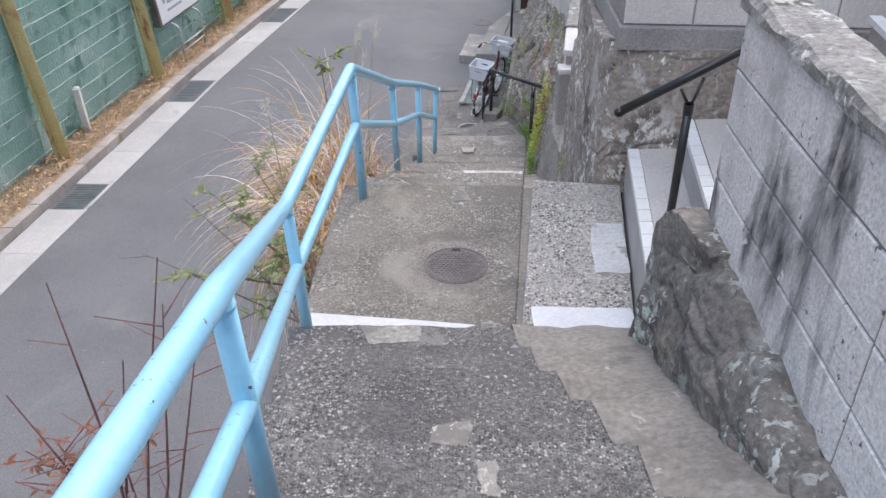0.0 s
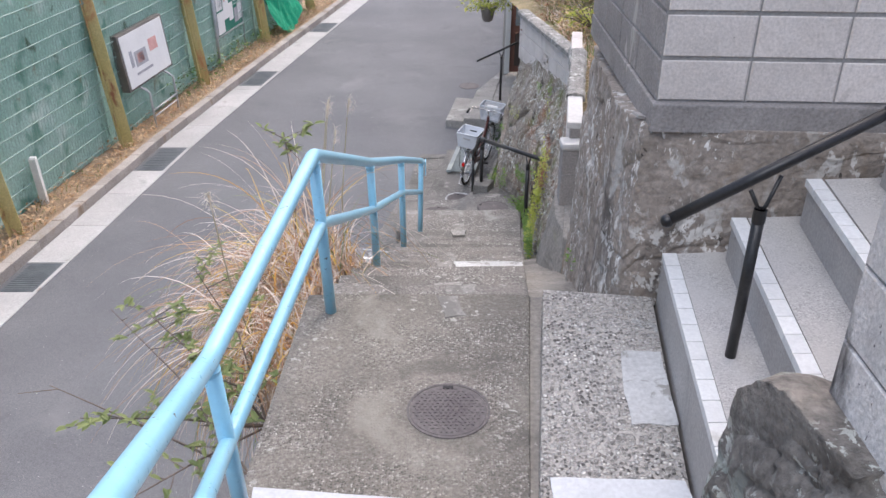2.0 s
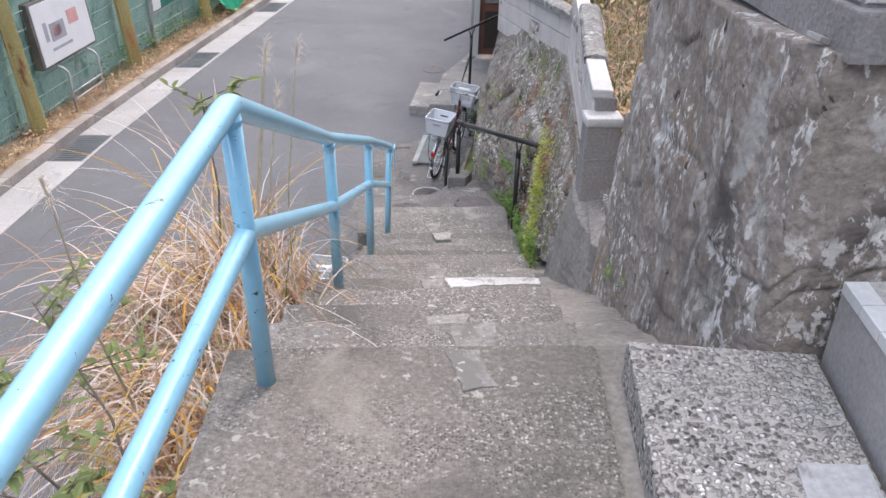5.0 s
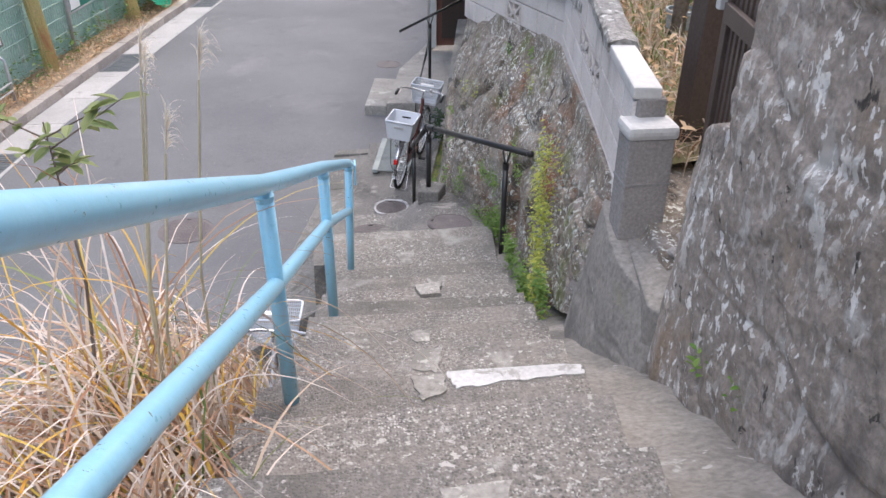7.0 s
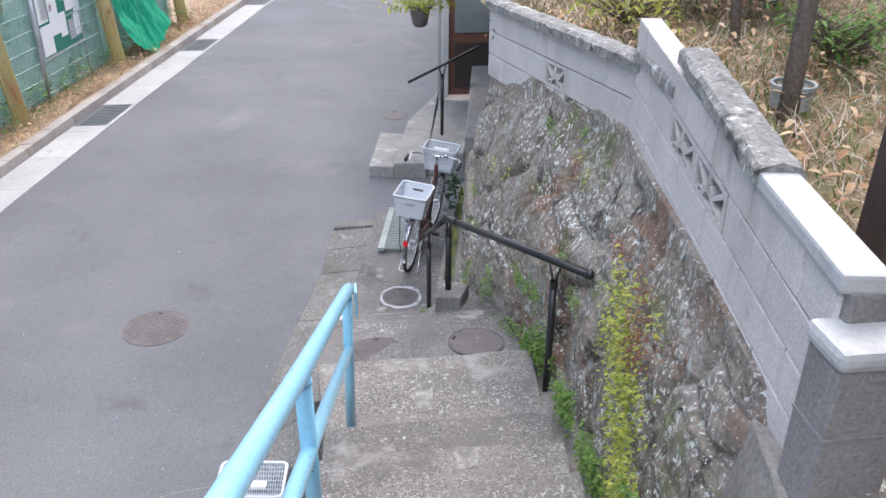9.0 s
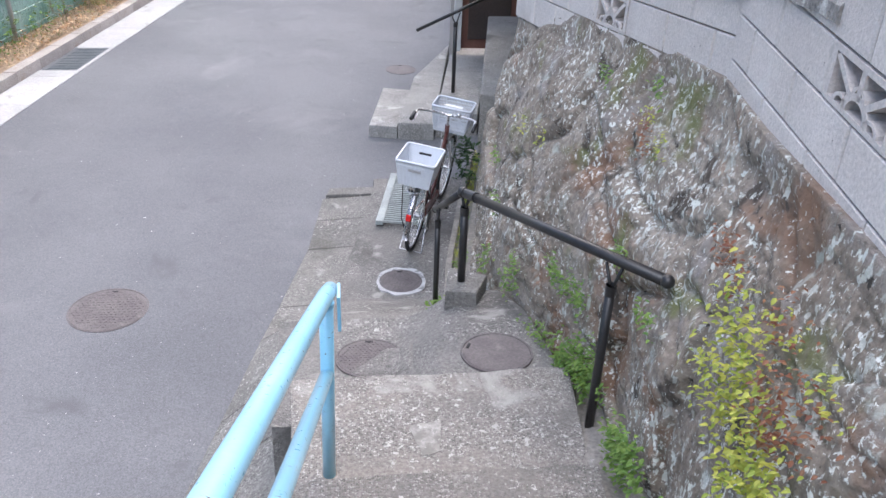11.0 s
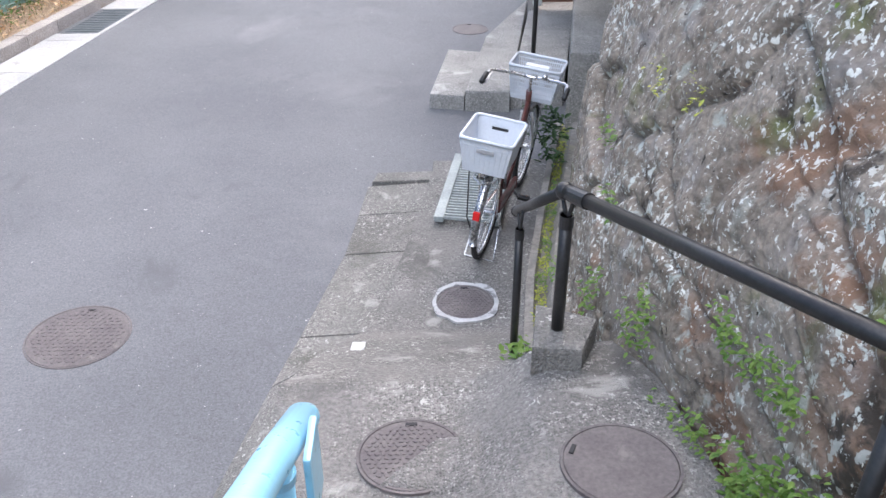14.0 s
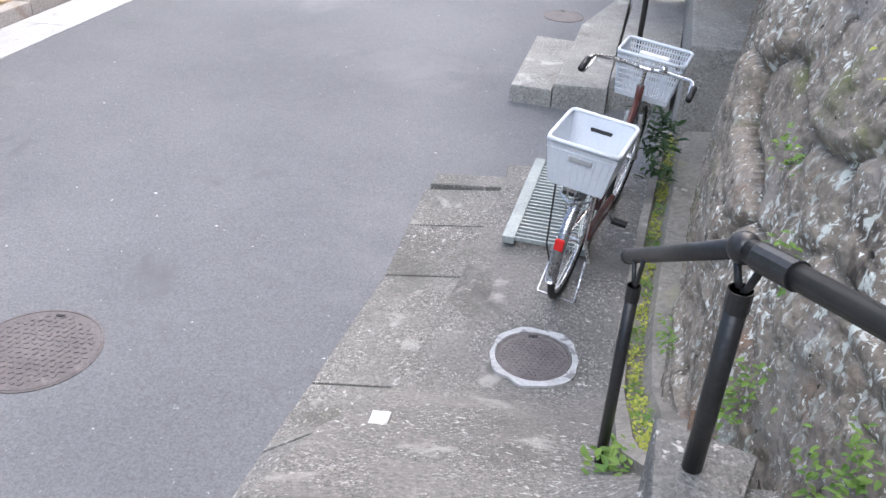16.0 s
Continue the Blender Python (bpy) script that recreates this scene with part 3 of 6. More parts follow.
# gutter slabs, gratings and kerb along the far side
gutter = thing("gutter", (0, 0, 0), "pale concrete gutter slabs along the lane", "gutter", kind="structure")
kerb = thing("kerb", (0, 0, 0), "weathered concrete kerb beside the gutter", "kerb", kind="structure")
GRATES = [(6.2, 7.2), (10.55, 11.3), (14.42, 15.45), (19.02, 20.08), (23.6, 24.6), (28.2, 29.2)]
y = 3.0
while y < 34:
    y1 = y + 1.1
    for g0, g1 in GRATES:
        if y < g0 < y1 + 0.25:
            y1 = g0
        elif g0 - 0.01 <= y < g1:
            y1 = g1
    grate = any(abs(y - g0) < 0.02 for g0, g1 in GRATES)
    if grate:
        lid = thing("drain_cover", (gx(y) - 0.28, (y + y1) / 2, ROAD), "dark steel grating panel set in the gutter", "drain cover", "gutter gratings")
        at_world(part("cover_plate", prism_bm([(gx(y) - 0.50, y + 0.01), (gx(y) - 0.06, y + 0.01), (gx(y1) - 0.06, y1 - 0.01), (gx(y1) - 0.50, y1 - 0.01)], ROAD - 0.05, ROAD + 0.010, 0.004), GRATE, lid))
        for k in range(1, 14):
            yy = lerp(y, y1, k / 14)
            at_world(part("bar", prism_bm([(gx(yy) - 0.48, yy - 0.012), (gx(yy) - 0.08, yy - 0.012), (gx(yy) - 0.08, yy + 0.012), (gx(yy) - 0.48, yy + 0.012)], ROAD, ROAD + 0.016, 0.002), GRATE, lid))
        part("slab_strip", prism_bm([(gx(y) - 0.055, y), (gx(y), y), (gx(y1), y1), (gx(y1) - 0.055, y1)], ROAD - 0.05, ROAD + 0.012, 0.004), GUTTER, gutter)
    else:
        part("slab", prism_bm([(gx(y) - 0.56, y + 0.004), (gx(y), y + 0.004), (gx(y1), y1 - 0.004), (gx(y1) - 0.56, y1 - 0.004)], ROAD - 0.05, ROAD + 0.012, 0.006), GUTTER, gutter)
    y = y1
y = 3.0
while y < 34:
    y1 = y + 0.62
    part("kerb_stone", prism_bm([(gx(y) - 0.74, y + 0.006), (gx(y) - 0.57, y + 0.006), (gx(y1) - 0.57, y1 - 0.006), (gx(y1) - 0.74, y1 - 0.006)], ROAD - 0.05, ROAD + 0.15 + 0.008 * noise.noise((y * 3, 0, 0)), 0.012), KERB_DIRTY, kerb)
    y = y1

# ---- the stairs ----
stairs = thing("staircase", (0, 0, 0), "long flight of worn aggregate concrete steps", "stairs", kind="structure")


def tread(name, yb, yf, z, m, left=None, right=None, foot=ROAD - 0.1):
    """One step: back edge yb, worn front edge yf."""
    lb, lf = (left or sl)(yb), (left or sl)(yf)
    rb, rf = (right or sr)(yb), (right or sr)(yf)
    n = 10
    front = [(lerp(rf, lf, k / n) + (0 if k in (0, n) else rnd(-0.01, 0.01)), yf + 0.018 * noise.noise((k * 0.9, yf * 3, z)) + 0.03 * (noise.noise((k * 0.35, yf, 3)))) for k in range(n + 1)]
    bm = prism_bm([(lb, yb), (rb, yb)] + front, foot, z, 0.016)
    return part(name, bm, m, stairs)


sl = lambda y: along([(-2, -0.52), (0.7, -0.52), (1.76, -0.52), (3.45, -0.76), (5.1, -0.68), (6.8, -0.58), (8.1, -0.45), (9.75, -0.36), (10.6, -0.42)], y)[0]
sr = lambda y: 0.31 + 0.1 * (y - 3.65)
UP = [3.50 - 0.34 * k for k in range(7)] + [-1.9]
ur = lambda y: along([(-2, 0.66), (1.4, 0.66), (2.2, 0.585), (3.04, 0.41), (3.6, 0.33)], y)[0]
for k, y in enumerate(UP[:-1]):
    tread("step", UP[k + 1] - 0.03, y, -0.97 + 0.16 * (k + 1), STEP_UP, right=ur)
part("landing", prism_bm([(sl(3.47), 3.47), (0.30, 3.47), (sr(5.1), 5.1)] + [(lerp(sr(5.1), sl(5.1), k / 8), 5.1 + 0.02 * noise.noise((k, 2, 1))) for k in range(1, 8)] + [(sl(5.1), 5.1), (sl(4.3), 4.3)], ROAD - 0.1, -0.93, 0.015), LANDING, stairs)
DOWN = [5.10, 5.53, 5.96, 6.39, 6.82, 7.23, 7.64, 8.05, 8.46, 8.87, 9.30, 9.75]
LEVELS = [-0.93, -1.13, -1.33, -1.52, -1.72, -1.90, -2.09, -2.27, -2.455, -2.64, -2.82, -3.0]
for k in range(len(DOWN) - 1):
    tread("step", DOWN[k] - 0.03, DOWN[k + 1], LEVELS[k + 1], STEP)
tread("step", 9.72, 10.55, -3.13, STEP)
# side strip between steps and retaining wall, falling with the flight
strip = lambda y: along([(5.0, -1.02), (5.4, -1.18), (6.0, -1.47), (6.8, -1.83), (7.3, -2.05), (8.05, -2.40), (9.3, -2.95), (9.75, -3.10), (10.6, -3.26)], y)[0]
bm = bmesh.new()
prev = None
for k in range(61):
    y = 5.0 + 5.6 * k / 60
    row = [bm.verts.new((lerp(sr(y) - 0.02, 1.25, j / 8), y, strip(y) + 0.025 * noise.fractal(Vector((j * 0.5, y * 5, 0)), 1, 2, 4) + (0.05 * (j / 8) ** 2))) for j in range(9)]
    row = [bm.verts.new((sr(y) - 0.025, y, strip(y) - 0.5))] + row
    if prev:
        for j in range(9):
            bm.faces.new((prev[j], prev[j + 1], row[j + 1], row[j]))
    prev = row
part("side_strip", bm, RAMP, stairs)
# pebble strip on the landing, rising to the side steps, and its open channel
def strip_z(x, y):
    return -0.885 + 0.055 * (y - 3.65) + 0.05 * (x - 0.4)
pts = [(0.345, 3.62), (0.88, 3.58), (1.01, 4.85), (0.50, 4.95)]
part("pebble_strip", prism_bm(pts, -1.5, [strip_z(*p) for p in pts], 0.008), PEBBLE, stairs)
part("channel_floor", prism_bm([(0.29, 3.47), (0.36, 3.47), (0.52, 5.1), (0.44, 5.1)], -1.5, -0.95), RAMP, stairs)
# sloping mortar bed between the upper steps and the stone foot of the wall
bm = bmesh.new()
prev = None
for k in range(181):
    y = 3.60 - 5.4 * k / 180
    z = min(0.16, -0.875 + 0.47 * (3.60 - y))
    edge = max([-0.97 + 0.16 * (i + 1) for i, f in enumerate(UP[:-1]) if y < f + 0.02] or [-0.92])
    row = []
    for j in range(13):
        x = lerp(ur(y) - 0.06, 1.0, j / 12)
        row.append(bm.verts.new((x, y, lerp(edge + 0.006, z, min(1.0, j / 6)) + 0.010 * noise.fractal(Vector((j * 0.4, y * 4, 7)), 1, 2, 4) * min(1.0, j / 3))))
    if prev:
        for j in range(12):
            bm.faces.new((prev[j], prev[j + 1], row[j + 1], row[j]))
    prev = row
part("mortar_ramp", bm, RAMP, stairs)


def patch(pts, z, m, name="mortar_patch", h=0.004):
    """A thin repair with a broken outline."""
    out = []
    for (x0, y0), (x1, y1) in zip(pts, pts[1:] + pts[:1]):
        for k in range(7):
            t = k / 7
            j = 0.003 if m is PATCH else 0.007
            out.append((lerp(x0, x1, t) + rnd(-j, j), lerp(y0, y1, t) + rnd(-j, j)))
    zz = [z(*p) for p in out] if callable(z) else [z] * len(out)
    return part(name, prism_bm(out, [v - 0.02 for v in zz], [v + h for v in zz]), m, stairs)


patch([(-0.70, 3.75), (0.12, 3.66), (-0.02, 3.58), (-0.68, 3.52)], -0.93, PATCH)
patch([(0.395, 3.74), (0.875, 3.70), (0.90, 3.50), (0.40, 3.47)], lambda x, y: strip_z(x, y) + 0.004, PATCH)
patch([(-0.40, 3.49), (-0.14, 3.49), (-0.14, 3.38), (-0.38, 3.36)], -0.81, PATCH_OLD)
patch([(-0.06, 2.36), (0.07, 2.39), (0.05, 2.28), (-0.07, 2.27)], -0.33, PATCH_OLD)
patch([(0.07, 2.06), (0.13, 2.07), (0.13, 1.94), (0.08, 1.95)], -0.17, PATCH_OLD)
patch([(0.10, 6.815), (0.60, 6.815), (0.61, 6.755), (0.30, 6.74), (0.13, 6.72)], -1.72, PATCH_PALE)
patch([(-0.02, 5.08), (0.08, 5.07), (0.12, 4.90), (0.02, 4.88)], -0.93, PATCH_OLD)
patch([(0.02, 5.50), (0.20, 5.52), (0.15, 5.30), (0.06, 5.26)], -1.13, PATCH_OLD)
patch([(-0.04, 5.86), (0.14, 5.88), (0.10, 5.70), (-0.02, 5.72)], -1.33, PATCH_OLD)
patch([(-0.03, 6.80), (0.09, 6.80), (0.085, 6.70), (0.0, 6.66)], -1.72, PATCH_OLD, h=0.008)
patch([(0.02, 7.20), (0.14, 7.22), (0.10, 7.05), (0.0, 7.08)], -1.90, PATCH_OLD)
patch([(0.04, 7.62), (0.14, 7.62), (0.12, 7.52), (0.05, 7.53)], -2.09, PATCH_OLD)
patch([(0.10, 8.02), (0.24, 8.03), (0.22, 7.93), (0.12, 7.92)], -2.27 + 0.184, PATCH_OLD)
patch([(0.30, 9.28), (0.42, 9.29), (0.41, 9.15), (0.31, 9.13)], -2.82, PATCH_OLD)
patch([(0.14, 10.18), (0.30, 10.2), (0.28, 10.0), (0.2, 9.98)], -3.13, PATCH_OLD)
patch([(1.0 - 0.22, 4.45), (0.955, 4.43), (0.92, 3.98), (0.74, 4.0)], lambda x, y: strip_z(x, y), PATCH_PALE, "cement_patch", 0.004)

# apron at the foot: lid platform, short ramp, level piece, block edging
apron = thing("apron", (0, 0, 0), "stained concrete apron with iron covers", "pavement", kind="structure")
ar = lambda y: along([(10.5, 1.02), (11.3, 0.92), (11.75, 0.70), (12.1, 0.55), (13.3, 0.72), (14.4, 0.95), (15.7, 1.25)], y)[0]
al = lambda y: along([(10.5, -0.52), (11.55, -0.545), (12.2, -0.48), (12.8, -0.30), (13.8, -0.06), (15.0, 0.15)], y)[0]
AZ = [(10.5, -3.40), (11.55, -3.47), (11.62, -3.53), (12.05, -3.76), (12.5, -4.0), (12.86, -4.20), (15.2, -4.20)]
az = lambda y: along(AZ, y)[0]


def side_rise(x, y):
    """The slab beside the rock lies higher than the rest of the platform."""
    t = min(1.0, max(0.0, (x - 0.10 - 0.25 * (y - 11.0)) / 0.34))
    return 0.185 * t * t * (3 - 2 * t) * min(1.0, max(0.0, (12.0 - y) / 0.45))


bm = bmesh.new()
prev = None
cutsy = sorted({10.52 + 0.06 * k for k in range(78)} | {11.55, 11.62})
for y in cutsy:
    row = [bm.verts.new((lerp(al(y), ar(y), j / 12), y, az(y) + side_rise(lerp(al(y), ar(y), j / 12), y) + 0.006 * noise.fractal(Vector((j * 0.8, y * 6, 2)), 1, 2, 3))) for j in range(13)]
    row = [bm.verts.new((al(y) - 0.01, y, ROAD - 0.1))] + row + [bm.verts.new((ar(y) + 0.01, y, ROAD - 0.1))]
    if prev:
        for j in range(len(row) - 1):
            bm.faces.new((prev[j], prev[j + 1], row[j + 1], row[j]))
    else:
        first_row = row
    prev = row
bm.faces.new(prev)
bm.faces.new(first_row[::-1])
part("apron_slab", bm, APRON, apron)
ex = lambda y: along([(10.4, -1.22), (11.53, -0.98), (12.43, -0.79), (12.85, -0.69), (13.8, -0.48), (14.88, -0.36), (15.1, -0.34)], y)[0]
EDGE = [10.45, 10.98, 11.53, 12.43, 12.87, 13.78, 14.33, 14.80]
for k, (a, b) in enumerate(zip(EDGE, EDGE[1:])):
    g = 0.005
    pts = [(ex(a + g), a + g), (al(a) + 0.03, a + g - 0.03), (al(b) + 0.03, b - g - 0.03), (ex(b - g), b - g)]
    zin = [ROAD + 0.05, max(az(a), ROAD + 0.06) - 0.004 if a > 12 else lerp(ROAD + 0.06, az(a), 0.55), max(az(b), ROAD + 0.06) - 0.004 if b > 12 else lerp(ROAD + 0.06, az(b), 0.55), ROAD + 0.05]
    part("kerb_block", prism_bm(pts, ROAD - 0.1, zin, 0.007), KERB, apron)
part("end_kerb", prism_bm([(-0.34, 14.84), (0.16, 14.86), (0.20, 15.02), (-0.30, 15.0)], ROAD - 0.1, ROAD + 0.07, 0.014), KERB, apron)
q = (-0.30, 12.28)
part("white_chip", prism_bm([(q[0] - 0.03, q[1] - 0.05), (q[0] + 0.04, q[1] - 0.05), (q[0] + 0.05, q[1] + 0.05), (q[0] - 0.02, q[1] + 0.05)], az(q[1]) - 0.08, az(q[1]) + 0.012, 0.003), PATCH_PALE, apron)
# mossy gutter curb along the rock
bm = bmesh.new()
prev = None
for k in range(41):
    y = 11.42 + 4.38 * k / 40
    c = [(-0.02, -0.30), (-0.02, 0.06), (0.03, 0.07), (0.05, 0.02), (0.10, 0.02), (0.14, 0.11), (0.40, 0.14), (0.40, -0.3)]
    row = [bm.verts.new((ar(y) + dx, y, az(y) + dz + 0.02 * noise.noise((dx * 9, y * 4, 0)))) for dx, dz in c]
    if prev:
        for j in range(len(row) - 1):
            bm.faces.new((prev[j], prev[j + 1], row[j + 1], row[j]))
    else:
        bm.faces.new(row[::-1])
    prev = row
part("channel_curb", bm, RAMP, apron)
part("post_footing", prism_bm([(0.45, 11.38), (0.635, 11.35), (0.73, 11.55), (0.50, 11.66)], -4.2, -3.17, 0.02), KERB, apron)

# ---- iron covers ----
def cover(c, r, label, ring=0.0, pattern="scales", turn=90):
    ob = thing("manhole_cover", c, label, "manhole cover", "iron covers")
    at_world(part("rim", ring_bm((c[0], c[1], c[2] + 0.003), r, r + 0.010, 0.05), IRON, ob))
    at_world(part("lid", disc_bm((c[0], c[1], c[2] + 0.003), r - 0.003, 0.04, 40, 0.002), IRON, ob))
    if pattern == "scales":
        bm = bmesh.new()
        n = 0
        for i in range(-8, 9):
            for j in range(-8, 9):
                x, y = (i + 0.5 * (j % 2)) * r / 7.5, j * r / 8.5
                if math.hypot(x, y) < r * 0.88:
                    box_bm((c[0] + x, c[1] + y, c[2] + 0.004), (r * 0.085, r * 0.045, 0.006), 0, Euler((0, 0, rnd(0, 3))).to_matrix(), bm)
        at_world(part("raised_pattern", bm, IRON, ob))
    elif pattern == "grid":
        bm = bmesh.new()
        for q in range(1, 6):
            ring_bm((c[0], c[1], c[2] + 0.006), r * q / 6.4, r * q / 6.4 + 0.012, 0.006, 30, bm)
        for q in range(10):
            t = math.pi * q / 10
            box_bm((c[0], c[1], c[2] + 0.005), (r * 1.75, 0.010, 0.005), 0, Euler((0, 0, t)).to_matrix(), bm)
        at_world(part("raised_pattern", bm, IRON, ob))
    at_world(part("key_slot", box_bm((c[0] + r * 0.86 * math.cos(radians(turn)), c[1] + r * 0.86 * math.sin(radians(turn)), c[2] + 0.006), (0.045, 0.016, 0.006), 0.002, Euler((0, 0, radians(turn - 90))).to_matrix()), TYRE, ob))
    if ring:
        at_world(part("painted_ring", ring_bm((c[0], c[1], c[2] + 0.005), r + 0.014, r + 0.016 + ring, 0.03, 60, None, 0.16), RING, ob, "chipped white ring"))
    return ob


cover((0.027, 4.185, -0.928), 0.165, "small round iron cover with leaf pattern on the landing")
cover((0.305, 13.12, -4.192), 0.165, "round iron cover inside a white painted ring", 0.027)
cover((-2.03, 12.99, ROAD + 0.002), 0.30, "large round iron cover worn into the asphalt")
low_lid = cover((0.675, 10.84, -3.228), 0.187, "dull round iron cover at the foot of the steps", pattern="none", turn=155)
half_lid = cover((-0.006, 11.10, -3.431), 0.188, "round iron cover half buried in mortar")
bm = bmesh.new()
prev = None
for i in range(11):
    row = []
    for j in range(11):
        u, v = i / 10, j / 10
        x = lerp(lerp(-0.17, 0.24, u), lerp(0.10, 0.26, u), v) + 0.008 * noise.noise((i, j * 0.7, 3))
        y = lerp(lerp(10.93, 10.86, u), lerp(11.20, 11.22, u), v) + 0.008 * noise.noise((i * 0.7, j, 9))
        rim = i in (0, 10) or j in (0, 10)
        row.append(bm.verts.new((x, y, az(y) + side_rise(x, y) + (-0.02 if rim else 0.020))))
    if prev:
        for j in range(10):
            bm.faces.new((prev[j], prev[j + 1], row[j + 1], row[j]))
    prev = row
part("mortar_overlap", bm, APRON, apron, smooth=True)
for lid in (low_lid, half_lid):
    lid.matrix_world = lid.matrix_world @ Euler((math.atan(-0.067), 0, 0)).to_matrix().to_4x4()
cover((0.68, 19.05, ROAD + 0.002), 0.21, "pale round cover in the lane", pattern="none")

# ---- blue rail ----
BP = [(-0.445, -0.40, 0.15, 0.98), (-0.462, 1.76, -0.01, 0.635), (-0.705, 3.50, -0.93, -0.165), (-0.576, 4.94, -0.93, -0.098), (-0.478, 6.72, -1.72, -0.885), (-0.333, 8.15, -2.28, -1.465), (-0.195, 9.90, -3.13, -2.21)]
rail = thing("handrail", (-0.5, 5, -1.0), "pale blue painted tubular steel handrail with chipped paint", "handrail")
DROP = [0.33, 0.30, 0.325, 0.345, 0.355, 0.31, 0.375]
FEET = [-0.445, -0.425, -0.665, -0.545, -0.455, -0.325, -0.215]
top = [(-0.445, -1.6, 0.98)] + [(x, y, t) for x, y, z, t in BP] + [(-0.185, 10.10, -2.315)]
top.insert(2, (-0.45, 0.40, 0.935))
mid = [(-0.445, -1.6, 0.65)] + [(lerp(x, f, d / (t - z)), y, t - d) for (x, y, z, t), d, f in zip(BP, DROP, FEET)]
mid.insert(2, (-0.44, 0.40, 0.62))


def smooth_bends(pts, r=0.04):
    out = [Vector(pts[0])]
    for a, b, c in zip(pts, pts[1:], pts[2:]):
        a, b, c = Vector(a), Vector(b), Vector(c)
        p, q = b + (a - b).normalized() * r, b + (c - b).normalized() * r
        out += [p.lerp(b, t).lerp(b.lerp(q, t), t) for t in (0, 0.25, 0.5, 0.75, 1)]
    return out + [Vector(pts[-1])]


at_world(part("top_rail", tube_bm(smooth_bends(top), 0.032, 20), BLUE, rail, smooth=True))
at_world(part("middle_rail", tube_bm(smooth_bends(mid, 0.04), 0.0275, 16), BLUE, rail, smooth=True))
for (x, y, z, t), f in zip(BP, FEET):
    at_world(part("post", tube_bm([(f, y, z - 0.05), (x, y, t)], 0.0275, 16), BLUE, rail, smooth=True))
    at_world(part("weld_collar", tube_bm([(x, y, t - 0.055), (x, y, t - 0.035)], [0.0285, 0.031], 16), BLUE, rail))
x, y, z, t = BP[-1]
at_world(part("end_flange", box_bm((x + 0.046, y + 0.07, t - 0.105), (0.014, 0.11, 0.16), 0.006), BLUE, rail))
at_world(part("end_cap", tube_bm([(-0.185, 10.09, -2.31), (-0.184, 10.125, -2.335), (-0.184, 10.135, -2.37)], [0.032, 0.030, 0.017], 16), BLUE, rail, smooth=True))


def black_rail(at, label, pts, posts, r):
    ob = thing("handrail", at, label, "handrail", "black handrails")
    at_world(part("rail", tube_bm(pts, r, 16), BLACK, ob, smooth=True))
    for e in (pts[0], pts[-1]):
        bm = bmesh.new()
        bmesh.ops.create_uvsphere(bm, u_segments=12, v_segments=8, radius=r * 1.18, matrix=Matrix.Translation(e))
        at_world(part("end_cap", bm, BLACK, ob, smooth=True))
    for (x, y, z), h, d in posts:
        at_world(part("post", tube_bm([(x, y, z - 0.04), (x, y, z + h - 0.11)], d, 14), BLACK, ob, smooth=True))
        way = (Vector(pts[1]) - Vector(pts[0])).normalized() * 0.055
        for sg in (-1, 1):
            at_world(part("bracket", tube_bm([(x, y, z + h - 0.125), (x + sg * way.x * 0.35, y + sg * way.y * 0.35, z + h - 0.095), (x + sg * way.x, y + sg * way.y, z + h + sg * way.z - 0.012)], d * 0.36, 8), BLACK, ob, smooth=True))
        at_world(part("post_collar", tube_bm([(x, y, z + h - 0.16), (x, y, z + h - 0.11)], d * 1.12, 14), BLACK, ob))
    return ob


black_rail((0.7, 11, -3.2), "black tubular handrail with a knuckle joint along the rock wall", [(1.123, 9.88, -2.185), (0.547, 11.50, -2.58)], [((1.008, 10.17, -3.20), 0.93, 0.022), ((0.56, 11.49, -3.19), 0.63, 0.024)], 0.025)
black_rail((0.5, 12, -3.7), "short black tubular handrail beside the apron", [(0.547, 11.50, -2.58), (0.475, 12.22, -3.06)], [((0.476, 12.08, -3.80), 0.84, 0.019)], 0.022)
knuckle = bpy.data.objects["handrail.001"]
bm = bmesh.new()
bmesh.ops.create_uvsphere(bm, u_segments=14, v_segments=10, radius=0.034, matrix=Matrix.Translation((0.547, 11.50, -2.58)))
at_world(part("knuckle_joint", bm, BLACK, knuckle, smooth=True))
at_world(part("joint_sleeve", tube_bm([(0.565, 11.45, -2.568), (0.60, 11.35, -2.543)], 0.030, 14), BLACK, knuckle))
black_rail((1.1, 4.04, -0.55), "slim black handrail on one post over the side steps", [(0.775, 4.03, 0.035), (1.45, 4.04, 0.425)], [((1.095, 4.04, -0.56), 0.745, 0.021)], 0.021)
black_rail((1.2, 17, -3.7), "thin black handrail by far entrance steps", [(0.76, 17.2, -3.21), (1.70, 17.2, -2.76)], [((1.215, 17.2, -3.95), 0.94, 0.024)], 0.02)

# ---- upper wall, its stone foot and the side steps ----
block_wall("wall_upper", (0.945, 3.10), (0.945, -2.5), (0.0, 0.80), (0.0, 0.80), (1, 0, 0), 4, 0.40, [BLOCK_STAIN], "concrete block wall with black weather streaks", shift=0.0, thick=0.12)
bm = prism_bm([(0.955, 3.09), (1.05, 3.09), (1.05, -2.5), (0.955, -2.5)], -0.6, 0.0)
structure(finish("wall_footing", bm, BLOCK_DARK), "dark footing course beneath the block wall", "wall")


